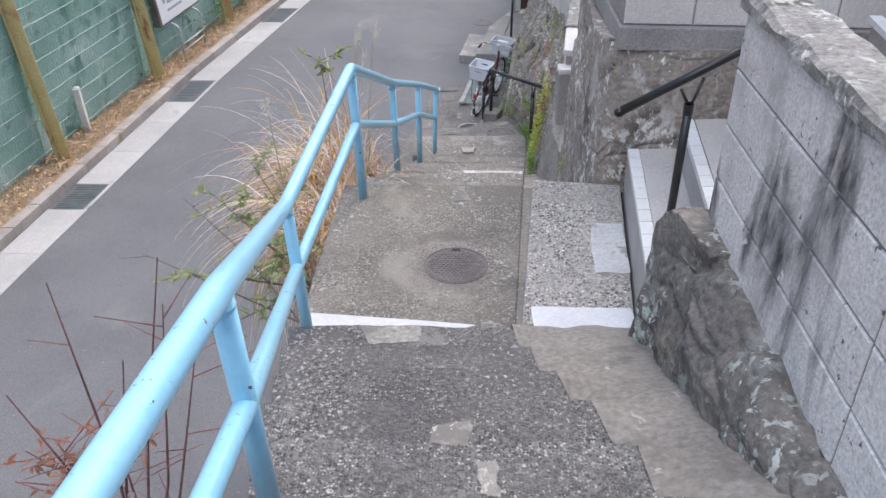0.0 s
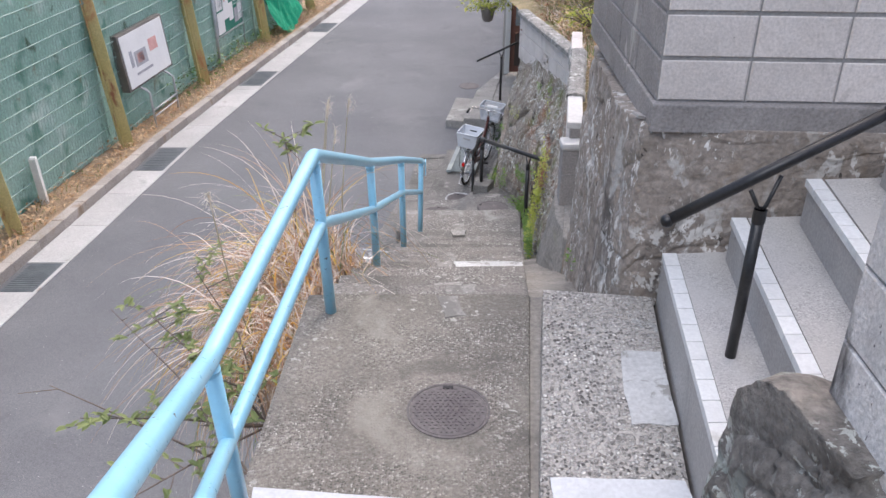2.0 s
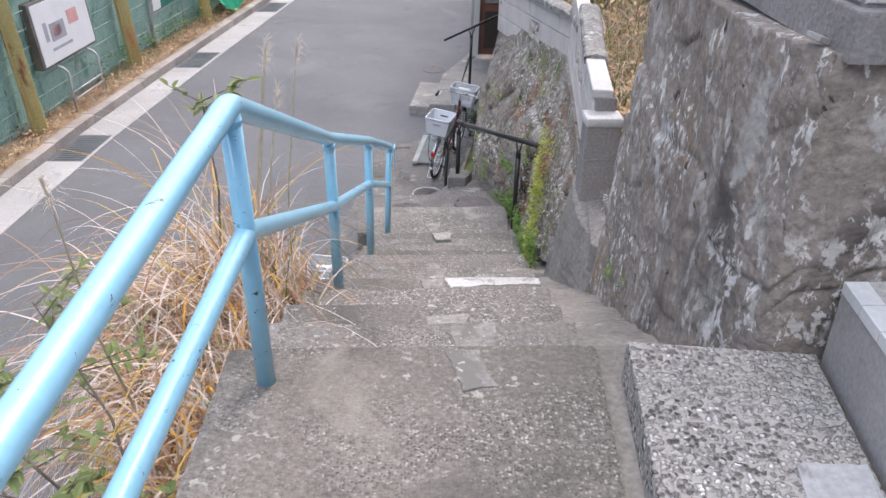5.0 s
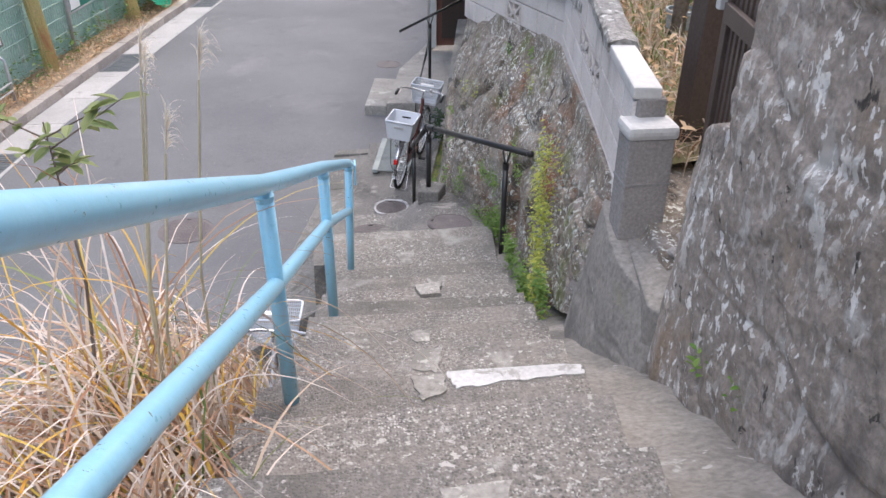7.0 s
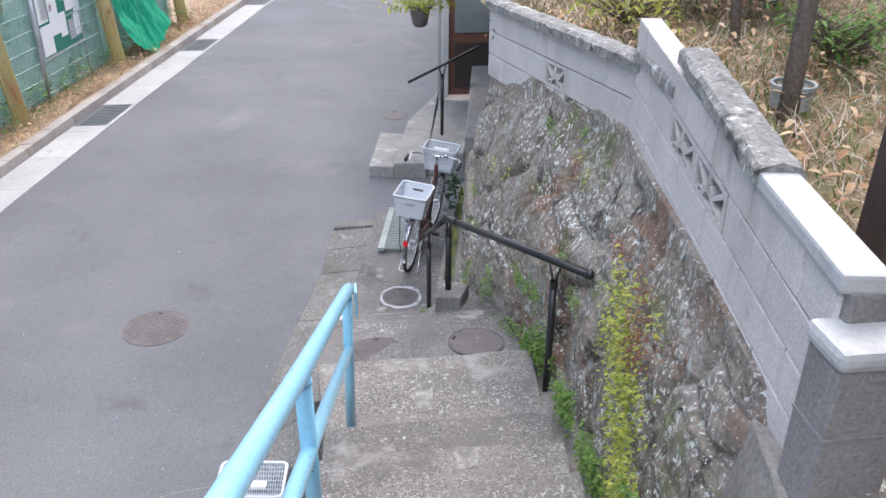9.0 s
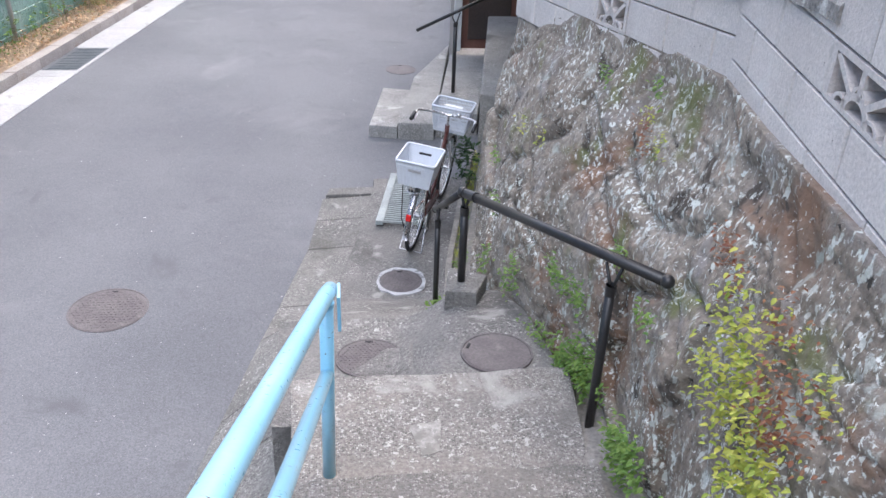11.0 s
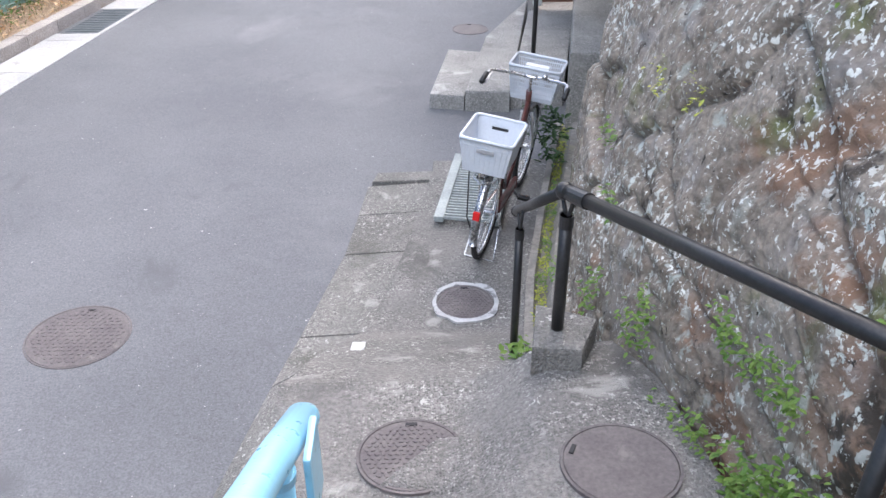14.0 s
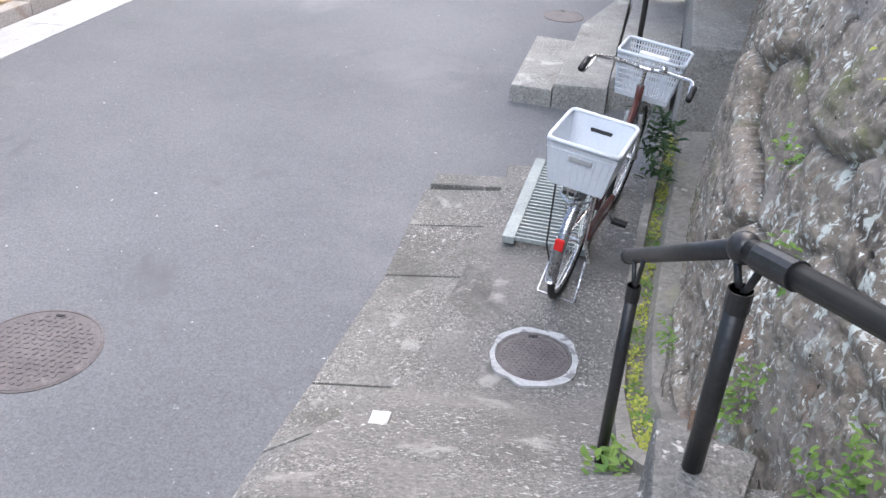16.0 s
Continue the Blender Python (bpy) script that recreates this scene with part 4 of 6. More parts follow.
def coping(name, a, b, za, zb, wide, high, m, label, over=0.03, n=40, amp=0.012):
    """A coping with a rounded, broken top; a, b: plan ends of its face, wide into the wall."""
    a, b = Vector((*a, za)), Vector((*b, zb))
    d = (b - a).normalized()
    into = Vector((d.y, -d.x, 0)).normalized()
    if into.x < 0:
        into = -into
    bm = bmesh.new()
    prof = [(-over, 0), (-over, high * 0.7), (-over * 0.3, high), (wide * 0.5, high * 1.12), (wide * 1.0, high), (wide + over, high * 0.6), (wide + over, 0)]
    prev = None
    for k in range(n + 1):
        p = a.lerp(b, k / n)
        row = []
        for i, (u, v) in enumerate(prof):
            j = Vector(noise.noise_vector(p * 7 + Vector((i * 3.1, 0, 0)))) * amp
            row.append(bm.verts.new(p + into * u + Vector((0, 0, v)) + j))
        if prev:
            for i in range(len(prof)):
                bm.faces.new((prev[i], prev[(i + 1) % len(prof)], row[(i + 1) % len(prof)], row[i]))
        else:
            bm.faces.new(row[::-1])
        prev = row
    bm.faces.new(prev)
    return structure(finish(name, bm, m), label, "coping")


coping("coping_upper", (0.945, 3.12), (0.945, -2.5), 0.80, 0.80, 0.16, 0.05, CAP, "rough dark lichened coping on the block wall", 0.02, 140, 0.016)
# a second low wall behind it
block_wall("wall_behind", (1.55, 2.9), (3.6, 2.6), (0.2, 0.9), (0.2, 0.9), (0.1, 1, 0), 4, 0.40, [BLOCK_DARK], "dark mossy wall behind the block wall")
coping("coping_behind", (1.5, 2.88), (3.6, 2.58), 0.9, 0.9, 0.2, 0.07, CAP, "mossy coping on the wall behind", 0.02, 30)
structure(finish("yard_ground", prism_bm([(1.06, 3.05), (1.06, -30), (40, -30), (40, 3.05)], ROAD - 0.1, -0.02), RAMP), "concrete yard behind the block wall", "ground")


FOOT_END = [(-2.5, 0.02), (3.05, 0.02), (3.22, -0.04), (3.31, -0.14), (3.37, -0.40), (3.44, -0.80)]


def curb_face(u, v):
    y = lerp(3.44, -2.4, u)
    zb = min(0.12, -0.95 + 0.47 * (3.55 - y))
    zt = max(along(FOOT_END, y)[0], zb + 0.12)
    x = 0.835 + 0.085 * v ** 5 - 0.025 * math.sin(v * 3.1)
    return (x, y, lerp(min(zb, zt) - 0.06, zt, v))


structure(finish("stone_foot", rough_bm(curb_face, 340, 60, 0.040, 2.6, (0.16, 0, 0), 3.0, 0.022, fine=0.30, ridge=0.14), CURBROCK, smooth=True), "mossy black stone foot of the block wall", "wall")


def foot_end(u, v):
    z = lerp(-0.95, 0.04, v)
    y = along([(-0.95, 3.47), (-0.73, 3.44), (-0.40, 3.39), (-0.15, 3.34), (-0.03, 3.24), (0.05, 3.08)], z)[0]
    return (lerp(0.83, 1.10, u), y - 0.05 * (1 - math.sin(math.pi * min(1, 0.2 + u))), z)


structure(finish("stone_foot_end", rough_bm(foot_end, 40, 64, 0.026, 2.6, (0.05, -0.3, 0), 5.0, 0.014, fine=0.30, ridge=0.14), CURBROCK, smooth=True), "rounded end of the stone foot", "wall")

side = thing("side_steps", (1.3, 4.3, -0.9), "pale terrazzo side steps with white tile nosings", "stairs", kind="structure")
for k in range(6):
    x0, z = 0.955 + 0.272 * k, -0.546 + 0.215 * k
    pts = [(x0 - 0.09, 3.30), (x0 + 1.6, 3.30), (x0 + 1.6, 4.86 - 0.06 * k), (x0 + 0.075, 4.84 - 0.06 * k)]
    at_world(part("riser_body", prism_bm(pts, -1.4, z - 0.012), RISER, side))
    pts = [(x0 - 0.09 + 0.065, 3.30), (x0 + 0.40, 3.30), (x0 + 0.40, 4.86 - 0.06 * k), (x0 + 0.075 + 0.065, 4.84 - 0.06 * k)]
    at_world(part("tread_slab", prism_bm(pts, z - 0.011, z - 0.001), GRANITE, side))
    n = 13
    for i in range(n):
        a, b = lerp(3.30, 4.84 - 0.06 * k, i / n) + 0.002, lerp(3.30, 4.84 - 0.06 * k, (i + 1) / n) - 0.002
        xa, xb = x0 - 0.09 + 0.165 * (a - 3.30) / 1.54, x0 - 0.09 + 0.165 * (b - 3.30) / 1.54
        at_world(part("nosing_tile", prism_bm([(xa - 0.004, a), (xa + 0.062, a), (xb + 0.062, b), (xb - 0.004, b)], z - 0.03, z + 0.003, 0.002), TILE, side))

# ---- rendered rock below the upper house wall ----
def corner_face(u, v):
    """Round the corner: along the side steps, then down the flight."""
    if u < 0.36:
        t = u / 0.36
        x, y, zb, zt = lerp(2.9, 0.93, t), lerp(4.72, 4.92, t), lerp(-0.2, -0.95, t ** 2), 0.045
    else:
        t = (u - 0.36) / 0.64
        y = lerp(4.92, 6.64, t)
        x = along([(4.9, 0.90), (5.3, 0.86), (6.0, 0.91), (6.8, 0.96)], y)[0]
        zb, zt = strip(y) - 0.08, lerp(0.045, -0.06, t)
    z = lerp(zb, zt, v)
    foot = (1 - v) * 0.05
    return (x - (foot if u >= 0.36 else foot * 0.4 * (u / 0.36)), y - (foot * 0.6 if u < 0.36 else 0), z)


structure(finish("wall_rock_upper", rough_bm(corner_face, 340, 130, 0.024, 1.5, (0.5, 0.5, 0), 1.3, 0.010, fine=0.30, ridge=0.14), RENDERED, smooth=True), "old cracked render over rock with white lichen streaks", "wall")
structure(finish("rock_shelf", prism_bm([(0.95, 4.97), (3.0, 4.80), (3.0, 6.80), (1.0, 6.58)], -1.6, [0.03, 0.05, -0.02, -0.07], 0.01), RENDERED), "rough shelf on top of the rendered rock", "wall")
# lower curved end by the garden passage
def end_face(u, v):
    y = lerp(6.50, 6.96, u)
    zb, zt = strip(y) - 0.1, -0.77 - 0.12 * max(0, (u - 0.55) / 0.45) ** 2
    return (lerp(0.90, 0.98, v) + 0.10 * max(0, u - 0.75), y, lerp(zb, zt, v))


structure(finish("wall_rock_end", rough_bm(end_face, 44, 66, 0.016, 1.8, (0.35, 0.06, 0), 4.1, 0.004, fine=0.28, ridge=0.10), RENDERED, smooth=True), "rounded rendered wall end beside the garden passage", "wall")
# house wall above
structure(finish("plinth_course", prism_bm([(0.91, 4.90), (3.2, 4.78), (3.2, 6.7), (0.92, 6.56)], 0.03, 0.155, 0.008), BLOCK_DARK), "dark plinth course below the block wall", "wall")
block_wall("wall_house_front", (0.93, 4.935), (3.2, 4.815), (0.155, 1.68), (0.155, 1.68), (0.05, 1, 0), 8, 0.40, [BLOCK], "grey block wall of the house terrace with stacked joints", shift=0.0)
# the side gets a darker, streaked block material than the front
block_wall("wall_house_side", (0.925, 6.58), (0.925, 4.94), (0.155, 1.68), (0.155, 1.68), (1, 0, 0), 8, 0.42, [BLOCK_DARK], "darker side of the terrace block wall with dark streaks", shift=0.0)
bm = box_bm((0.885, 5.02, 0.062), (0.045, 0.05, 0.015), 0.003, Euler((0.1, 0.3, 0.4)).to_matrix())
tagged(finish("stone_chip", bm, RISER), "small flat stone chip lying on the rock ledge", "stone")

structure(finish("terrace_ground", prism_bm([(1.07, 5.08), (3.2, 4.96), (40, 4.96), (40, 6.95), (1.07, 6.54)], ROAD - 0.1, 1.50), GROUND), "bare earth filling the house terrace", "ground")
structure(finish("upper_ground", prism_bm([(3.95, 3.06), (40, 3.06), (40, 4.95), (3.95, 4.75)], ROAD - 0.1, 0.50), RAMP), "level ground at the head of the side steps", "ground")
structure(finish("hill_ground", prism_bm([(13.9, 6.9), (40, 6.9), (40, 30), (13.9, 18.4)], ROAD - 0.1, -1.0), GROUND), "garden hill beyond the bushes", "ground")
structure(finish("hill_body", prism_bm([(1.75, 6.45), (13.9, 6.45), (13.9, 18.2), (2.2, 18.2)], ROAD - 0.1, -1.75), GROUND), "earth body below the garden", "ground")
structure(finish("upper_lane", prism_bm([(-0.52, -1.88), (0.95, -1.88), (0.95, -30), (-0.52, -30)], ROAD - 0.1, 0.14), STEP_UP), "level path at the head of the stairs", "pavement")

# ---- lower retaining rock, garden walls, pier ----
RB = [(7.0, 0.86, -1.95, 0.95, -1.62), (7.6, 0.86, -2.10, 0.985, -1.50), (8.2, 0.90, -2.40, 1.07, -1.47), (9.0, 0.98, -2.85, 1.19, -1.48), (9.8, 1.08, -3.20, 1.31, -1.52), (10.3, 1.12, -3.35, 1.40, -1.52), (11.0, 1.00, -3.5, 1.38, -1.57), (11.5, 0.84, -3.6, 1.34, -1.61), (12.1, 0.76, -3.85, 1.29, -1.67), (12.6, 0.80, -4.1, 1.25, -1.77), (13.4, 0.98, -4.25, 1.20, -1.95), (14.3, 1.22, -4.3, 1.45, -2.2), (15.9, 1.68, -4.3, 1.85, -2.4)]


def rock_face(u, v):
    y = lerp(7.0, 15.9, u)
    xb, zb, xt, zt = along(RB, y)
    inset = 0.11 * min(1.0, max(0.0, (8.0 - y) / 0.35))
    return (lerp(xb, xt, v) + inset - 0.10 * math.sin(math.pi * min(1, v * 1.1)) * (1 if 9.5 < y < 14 else 0.3), y, lerp(zb, zt, v))


structure(finish("wall_rock_lower", rough_bm(rock_face, 620, 150, 0.056, 1.25, (0.45, 0, 0), 0.4, 0.040, fine=0.20, ridge=0.10, taper=7.0), ROCK, smooth=True), "natural rock retaining wall with lichen and moss", "wall")
def mortar_face(u, v):
    """Smooth mortar between the wall end, the pier and the strip."""
    y = lerp(6.95, 8.05, u)
    xb, zb, xt, zt = along(RB, y)
    zt = along([(6.95, -1.66), (7.5, -1.60), (7.7, -1.55), (8.3, -1.66)], y)[0]
    out = 0.052 - 0.08 * max(0.0, (y - 7.6) / 0.45) ** 2
    out -= 0.09 * (1 - min(1.0, (y - 6.95) / 0.4))
    return (lerp(xb, xt, v) - out, y, lerp(strip(y) - 0.06, zt, v))


structure(finish("wall_mortar_face", rough_bm(mortar_face, 70, 44, 0.016, 2.0, (0.12, 0, 0), 2.2, 0.006, fine=0.15, ridge=0.06), RAMP, smooth=True), "smooth grey mortar face below the gate pier", "wall")
WA0, WA1 = (1.01, 7.66), (1.42, 10.36)
block_wall("wall_garden_side", WA0, WA1, (-1.62, -1.00), (-1.62, -0.91), (1, -0.15, 0), 4, 0.45, [BLOCK], "grey block garden wall with two openwork blocks", vents={(2, 2), (2, 3)}, thick=0.11)
structure(finish("wall_garden_back", prism_bm([(1.125, 7.70), (1.135, 7.70), (1.545, 10.36), (1.535, 10.36)], -1.6, [-1.03, -1.03, -1.15, -1.15]), MORTAR), "rough back of the garden wall", "wall")
coping("coping_garden", (1.01 + 0.145 * 0.62, 8.28), (1.30, 9.45), -0.978, -0.91, 0.11, 0.065, CAP, "rough lichened coping of the garden wall", 0.022, 60, 0.010)
coping("coping_corner", (1.302, 9.46), (1.42, 10.30), -1.07, -1.12, 0.11, 0.07, CAP, "lower coping near the wall corner", 0.03, 30, 0.010)
bm = box_bm((1.105, 7.96, -0.962), (0.125, 0.66, 0.055), 0.012, Euler((0, 0, -0.148)).to_matrix())
structure(finish("coping_white", bm, WHITECAP), "white painted end of the garden coping", "coping")
WB0, WB1 = (1.43, 10.30), (1.16, 13.4)
block_wall("wall_garden_front", WB0, WB1, (-1.72, -1.17), (-2.06, -1.46), (1, 0.1, 0), 3, 0.46, [BLOCK], "grey block garden wall facing the lane", vents={(1, 3)}, thick=0.11)
coping("coping_front", (1.43, 10.22), (1.16, 13.45), -1.17, -1.46, 0.11, 0.07, CAP, "lichened coping of the front garden wall", 0.035, 90, 0.010)
pier = thing("gate_pier", (1.05, 7.58, -1.55), "low dark block gate pier with white cap", "gate pier")
at_world(part("pier_body", box_bm((1.06, 7.59, -1.42), (0.20, 0.15, 0.62), 0.008), BLOCK_DARK, pier))
at_world(part("pier_joint", box_bm((1.06, 7.59, -1.33), (0.204, 0.154, 0.010), 0.0), MORTAR, pier))
at_world(part("pier_cap", box_bm((1.06, 7.59, -1.095), (0.225, 0.17, 0.06), 0.022), WHITECAP, pier, "white painted rounded cap"))
at_world(part("upper_block", box_bm((1.085, 7.655, -1.03), (0.125, 0.05, 0.09), 0.01), BLOCK_DARK, pier))
# passage floor and garden
structure(finish("passage", prism_bm([(0.93, 7.02), (1.0, 7.5), (1.22, 7.98), (2.6, 8.02), (2.6, 6.6), (1.05, 6.6)], -2.6, [-1.62, -1.60, -1.50, -1.44, -1.44, -1.56], 0.01), RAMP), "rubble-strewn mortar passage into the garden", "pavement")
bm = bmesh.new()
prev = None
for k in range(31):
    y = 7.95 + 10.05 * k / 30
    x0 = 1.14 + 0.152 * (y - 7.66) if y < 10.3 else 1.56 - 0.09 * (y - 10.3)
    row = [bm.verts.new((lerp(x0, 14, (j / 14) ** 1.6), y, lerp(-1.45, -1.62, (y - 7) / 10) + 0.5 * (j / 14) + 0.05 * noise.fractal(Vector((j, y * 1.5, 1)), 1, 2, 3))) for j in range(15)]
    if prev:
        for j in range(14):
            bm.faces.new((prev[j], prev[j + 1], row[j + 1], row[j]))
    prev = row
structure(finish("garden_ground", bm, GROUND), "overgrown garden earth with straw", "ground")

gatepost = thing("gate_post", (1.56, 8.27, -1.5), "dark brown square gate post", "gate post")
at_world(part("post_shaft", box_bm((1.56, 8.27, -1.035), (0.125, 0.125, 1.03), 0.008, Euler((0, 0.02, 0.2)).to_matrix()), BROWN, gatepost))
at_world(part("post_cap", box_bm((1.55, 8.27, -0.512), (0.132, 0.132, 0.02), 0.006, Euler((0, 0, 0.2)).to_matrix()), BROWN, gatepost))
gate = thing("garden_gate", (1.3, 7.3, -1.5), "dark brown slatted garden gate standing open", "gate")
ga, gb = Vector((1.37, 7.64, 0)), Vector((1.235, 6.80, 0))
gd = (gb - ga).normalized()
gm = Euler((0, 0, math.atan2(gd.y, gd.x))).to_matrix()
gn = gm @ Vector((0, 1, 0))
for s in (0.0, 1.0):
    p = ga.lerp(gb, s)
    at_world(part("stile", box_bm((p.x, p.y, -0.97), (0.07, 0.055, 1.0), 0.005, gm), BROWN, gate))
    at_world(part("stile_cap", box_bm((p.x, p.y, -0.461), (0.062, 0.046, 0.016), 0.004, gm), PVC, gate, "white end cap"))
for z in (-1.36, -0.62):
    p = ga.lerp(gb, 0.5) - gn * 0.03
    at_world(part("rail", box_bm((p.x, p.y, z), (0.80, 0.03, 0.075), 0.004, gm), BROWN, gate))
for k in range(1, 14):
    p = ga.lerp(gb, k / 14)
    at_world(part("slat", box_bm((p.x, p.y, -0.98), (0.034, 0.022, 1.0), 0.003, gm), BROWN, gate))
    at_world(part("slat_cap", box_bm((p.x, p.y, -0.472), (0.030, 0.020, 0.014), 0.003, gm), PVC, gate, "white end cap"))
at_world(part("latch", box_bm((1.335, 7.66, -0.58), (0.05, 0.04, 0.08), 0.006), STEELPIPE, gate, "grey metal latch"))
for k, (x, y, r) in enumerate([(1.14, 7.28, 0.035), (1.22, 7.42, 0.025), (1.17, 7.20, 0.02), (1.28, 7.30, 0.03), (1.20, 7.52, 0.022)]):
    bm = bmesh.new()
    bmesh.ops.create_icosphere(bm, subdivisions=2, radius=r)
    for v in bm.verts:
        v.co = Vector((v.co.x * 1.2, v.co.y, v.co.z * 0.7)) * (1 + 0.35 * noise.noise(v.co * 30 + Vector((k, 0, 0)))) + Vector((x, y, -1.57 + 0.1 * (x - 1.0) + r * 0.5))
    tagged(finish("stone", bm, RISER), "loose grey stone lying in the passage", "stone", "loose stones")

# ---- far entrance: kerb steps, doorway, pot ----
for k, (pts, z, lab) in enumerate([([(0.14, 16.35), (0.46, 16.28), (0.72, 17.55), (0.36, 17.65)], -4.08, "low"), ([(0.47, 16.26), (0.88, 16.22), (1.42, 19.4), (0.78, 17.9)], -4.02, "higher"), ([(0.90, 16.3), (1.40, 16.35), (2.0, 19.2), (1.46, 19.3)], -3.95, "wide"), ([(1.28, 15.5), (2.4, 15.4), (2.6, 18.6), (1.86, 18.7)], -3.40, "upper")]):
    structure(finish("entrance_step", prism_bm([(x * 1.022, 8.4 + (y - 8.4) * 1.022) for x, y in pts], ROAD - 0.1, z - 0.07, 0.02), ENTRY), lab + " worn concrete entrance step by the lane", "step")
dw = thing("door_1", (1.95, 18.75, -3.95), "white framed glazed entrance door beyond the steps", "door", kind="structure")
for x in (1.46, 2.36):
    at_world(part("jamb", box_bm((x, 18.85, -2.85), (0.10, 0.10, 2.2), 0.006), HOUSE, dw))
at_world(part("door_panel", box_bm((1.91, 18.90, -2.85), (0.80, 0.04, 2.16), 0.004), DOORBROWN, dw, "reddish brown door panel"))
at_world(part("lower_panel", box_bm((1.91, 18.872, -3.45), (0.60, 0.02, 0.70), 0.006), BROWN, dw))
at_world(part("door_glass", box_bm((1.91, 18.872, -2.50), (0.60, 0.02, 0.90), 0.006), GLASS, dw, "dim glass"))
structure(finish("wall_far", prism_bm([(2.41, 18.8), (9, 18.2), (9, 18.5), (2.41, 19.1)], -4.4, -0.6), RISER), "plain rendered house wall beyond the garden", "wall")
structure(finish("wall_far_side", prism_bm([(1.36, 18.9), (1.46, 18.9), (4.6, 32), (4.5, 32)], -4.4, -0.6), RISER), "plain rendered house wall along the lane", "wall")

# ---- fence, boards and net along the verge ----
FB = [(8.4, -6.66), (11.85, -6.14), (15.17, -5.65), (18.68, -5.14), (22.14, -4.46), (25.6, -3.80)]
FOOT = ROAD + 0.13
for (y0, x0), (y1, x1) in zip([(4.9, -7.2)] + FB, FB):
    fence = thing("wire_fence", ((x0 + x1) / 2, (y0 + y1) / 2, FOOT), "green sheeted wire fence panel with pale horizontal wires", "fence", "fence panels")
    d = Vector((x1 - x0, y1 - y0, 0)).normalized()
    nrm = Vector((d.y, -d.x, 0)) * 0.02
    a, b = Vector((x0, y0, 0)) - nrm * 4, Vector((x1, y1, 0)) - nrm * 4
    bm = bmesh.new()
    prev = None
    for k in range(25):
        p = a.lerp(b, k / 24)
        row = [bm.verts.new(p + nrm * (1.2 * noise.noise((p.x * 2, p.y * 2, z * 2)) - 1.5) + Vector((0, 0, FOOT - 0.05 + z))) for z in (0, 0.6, 1.2, 1.8, 2.4, 3.0)]
        if prev:
            for j in range(5):
                bm.faces.new((prev[j], row[j], row[j + 1], prev[j + 1]))
        prev = row
    bmesh.ops.solidify(bm, geom=bm.faces, thickness=0.004)
    at_world(part("sheet", bm, GREENPANEL, fence))
    for k in range(11):
        z = FOOT + 0.10 + 0.265 * k
        at_world(part("wire", tube_bm([a + nrm + Vector((0, 0, z)), b + nrm + Vector((0, 0, z))], 0.009, 6), WIRE, fence))
    bm = bmesh.new()
    n = int((b - a).length / 0.075)
    for k in range(n):
        p, q = a.lerp(b, k / n) + nrm * 0.7, a.lerp(b, min(1, k / n + 0.16)) + nrm * 0.7
        tube_bm([p + Vector((0, 0, FOOT + 0.02)), q + Vector((0, 0, FOOT + 2.9))], 0.0022, 3, bm, False)
        tube_bm([q + Vector((0, 0, FOOT + 0.02)), p + Vector((0, 0, FOOT + 2.9))], 0.0022, 3, bm, False)
    at_world(part("mesh", bm, WIRE, fence))
for y0, x0 in FB:
    post = thing("fence_post", (x0, y0, FOOT), "olive steel fence post rusting red at its foot", "fence post", "fence posts")
    tilt = Euler((0, -0.09, 0.15)).to_matrix()
    c = Vector((x0, y0, FOOT + 1.50))
    at_world(part("web", box_bm(c, (0.016, 0.20, 3.1), 0.002, tilt), POSTRUST, post))
    at_world(part("front_flange", box_bm(c + tilt @ Vector((0.075, 0, 0)), (0.20, 0.018, 3.1), 0.002, tilt), POSTRUST, post))
    at_world(part("side_flange", box_bm(c + tilt @ Vector((0.0, 0.08, 0)), (0.16, 0.016, 3.1), 0.002, tilt), POSTRUST, post))


def paper(ob, o, r, u, s, t, w, h, m, n):
    """A sheet on a board, by shares of its width and height."""
    bm = bmesh.new()
    quad = [o + r * (s + i * w) + u * (t + j * h) + n for i, j in ((0, 0), (1, 0), (1, 1), (0, 1))]
    fr = [bm.verts.new(p) for p in quad]
    bk = [bm.verts.new(p - n * 0.6) for p in quad]
    bm.faces.new(fr)
    bm.faces.new(bk[::-1])
    for k in range(4):
        bm.faces.new((fr[k], bk[k], bk[(k + 1) % 4], fr[(k + 1) % 4]))
    return at_world(part("sheet", bm, m, ob))


# white information board on bent tubes
bd = Vector((0.148, 0.989, 0))
bn = Vector((0.989, -0.148, 0))
board = thing("notice_board", (-5.30, 16.75, FOOT), "white map board in a dark frame on bent tubes", "notice board")
o = Vector((-5.46, 15.85, -3.36))
up = (Vector((0, 0, 1)) - bn * 0.10).normalized()
rot = Matrix((bd, -bn, up)).transposed()
at_world(part("case", box_bm(o + bd * 0.84 + up * 0.46 - bn * 0.08, (1.76, 0.16, 1.00), 0.012, rot), DARKFRAME, board))
at_world(part("board_face", box_bm(o + bd * 0.84 + up * 0.46 + bn * 0.004, (1.64, 0.012, 0.92), 0.002, rot), SIGNWHITE, board))
n = bn * 0.014
for s, t, w, h, m in ((0.28, 0.36, 0.36, 0.32, PAPER_GREY), (0.34, 0.42, 0.20, 0.20, PAPER_RED), (0.70, 0.52, 0.26, 0.26, PAPER_RED), (0.16, 0.40, 0.08, 0.34, PAPER_GREY), (0.24, 0.20, 0.50, 0.05, PAPER_GREY)):
    paper(board, o, bd * 1.55, up * 0.84, s * 0.9, t, w * 0.8, h, m, n)
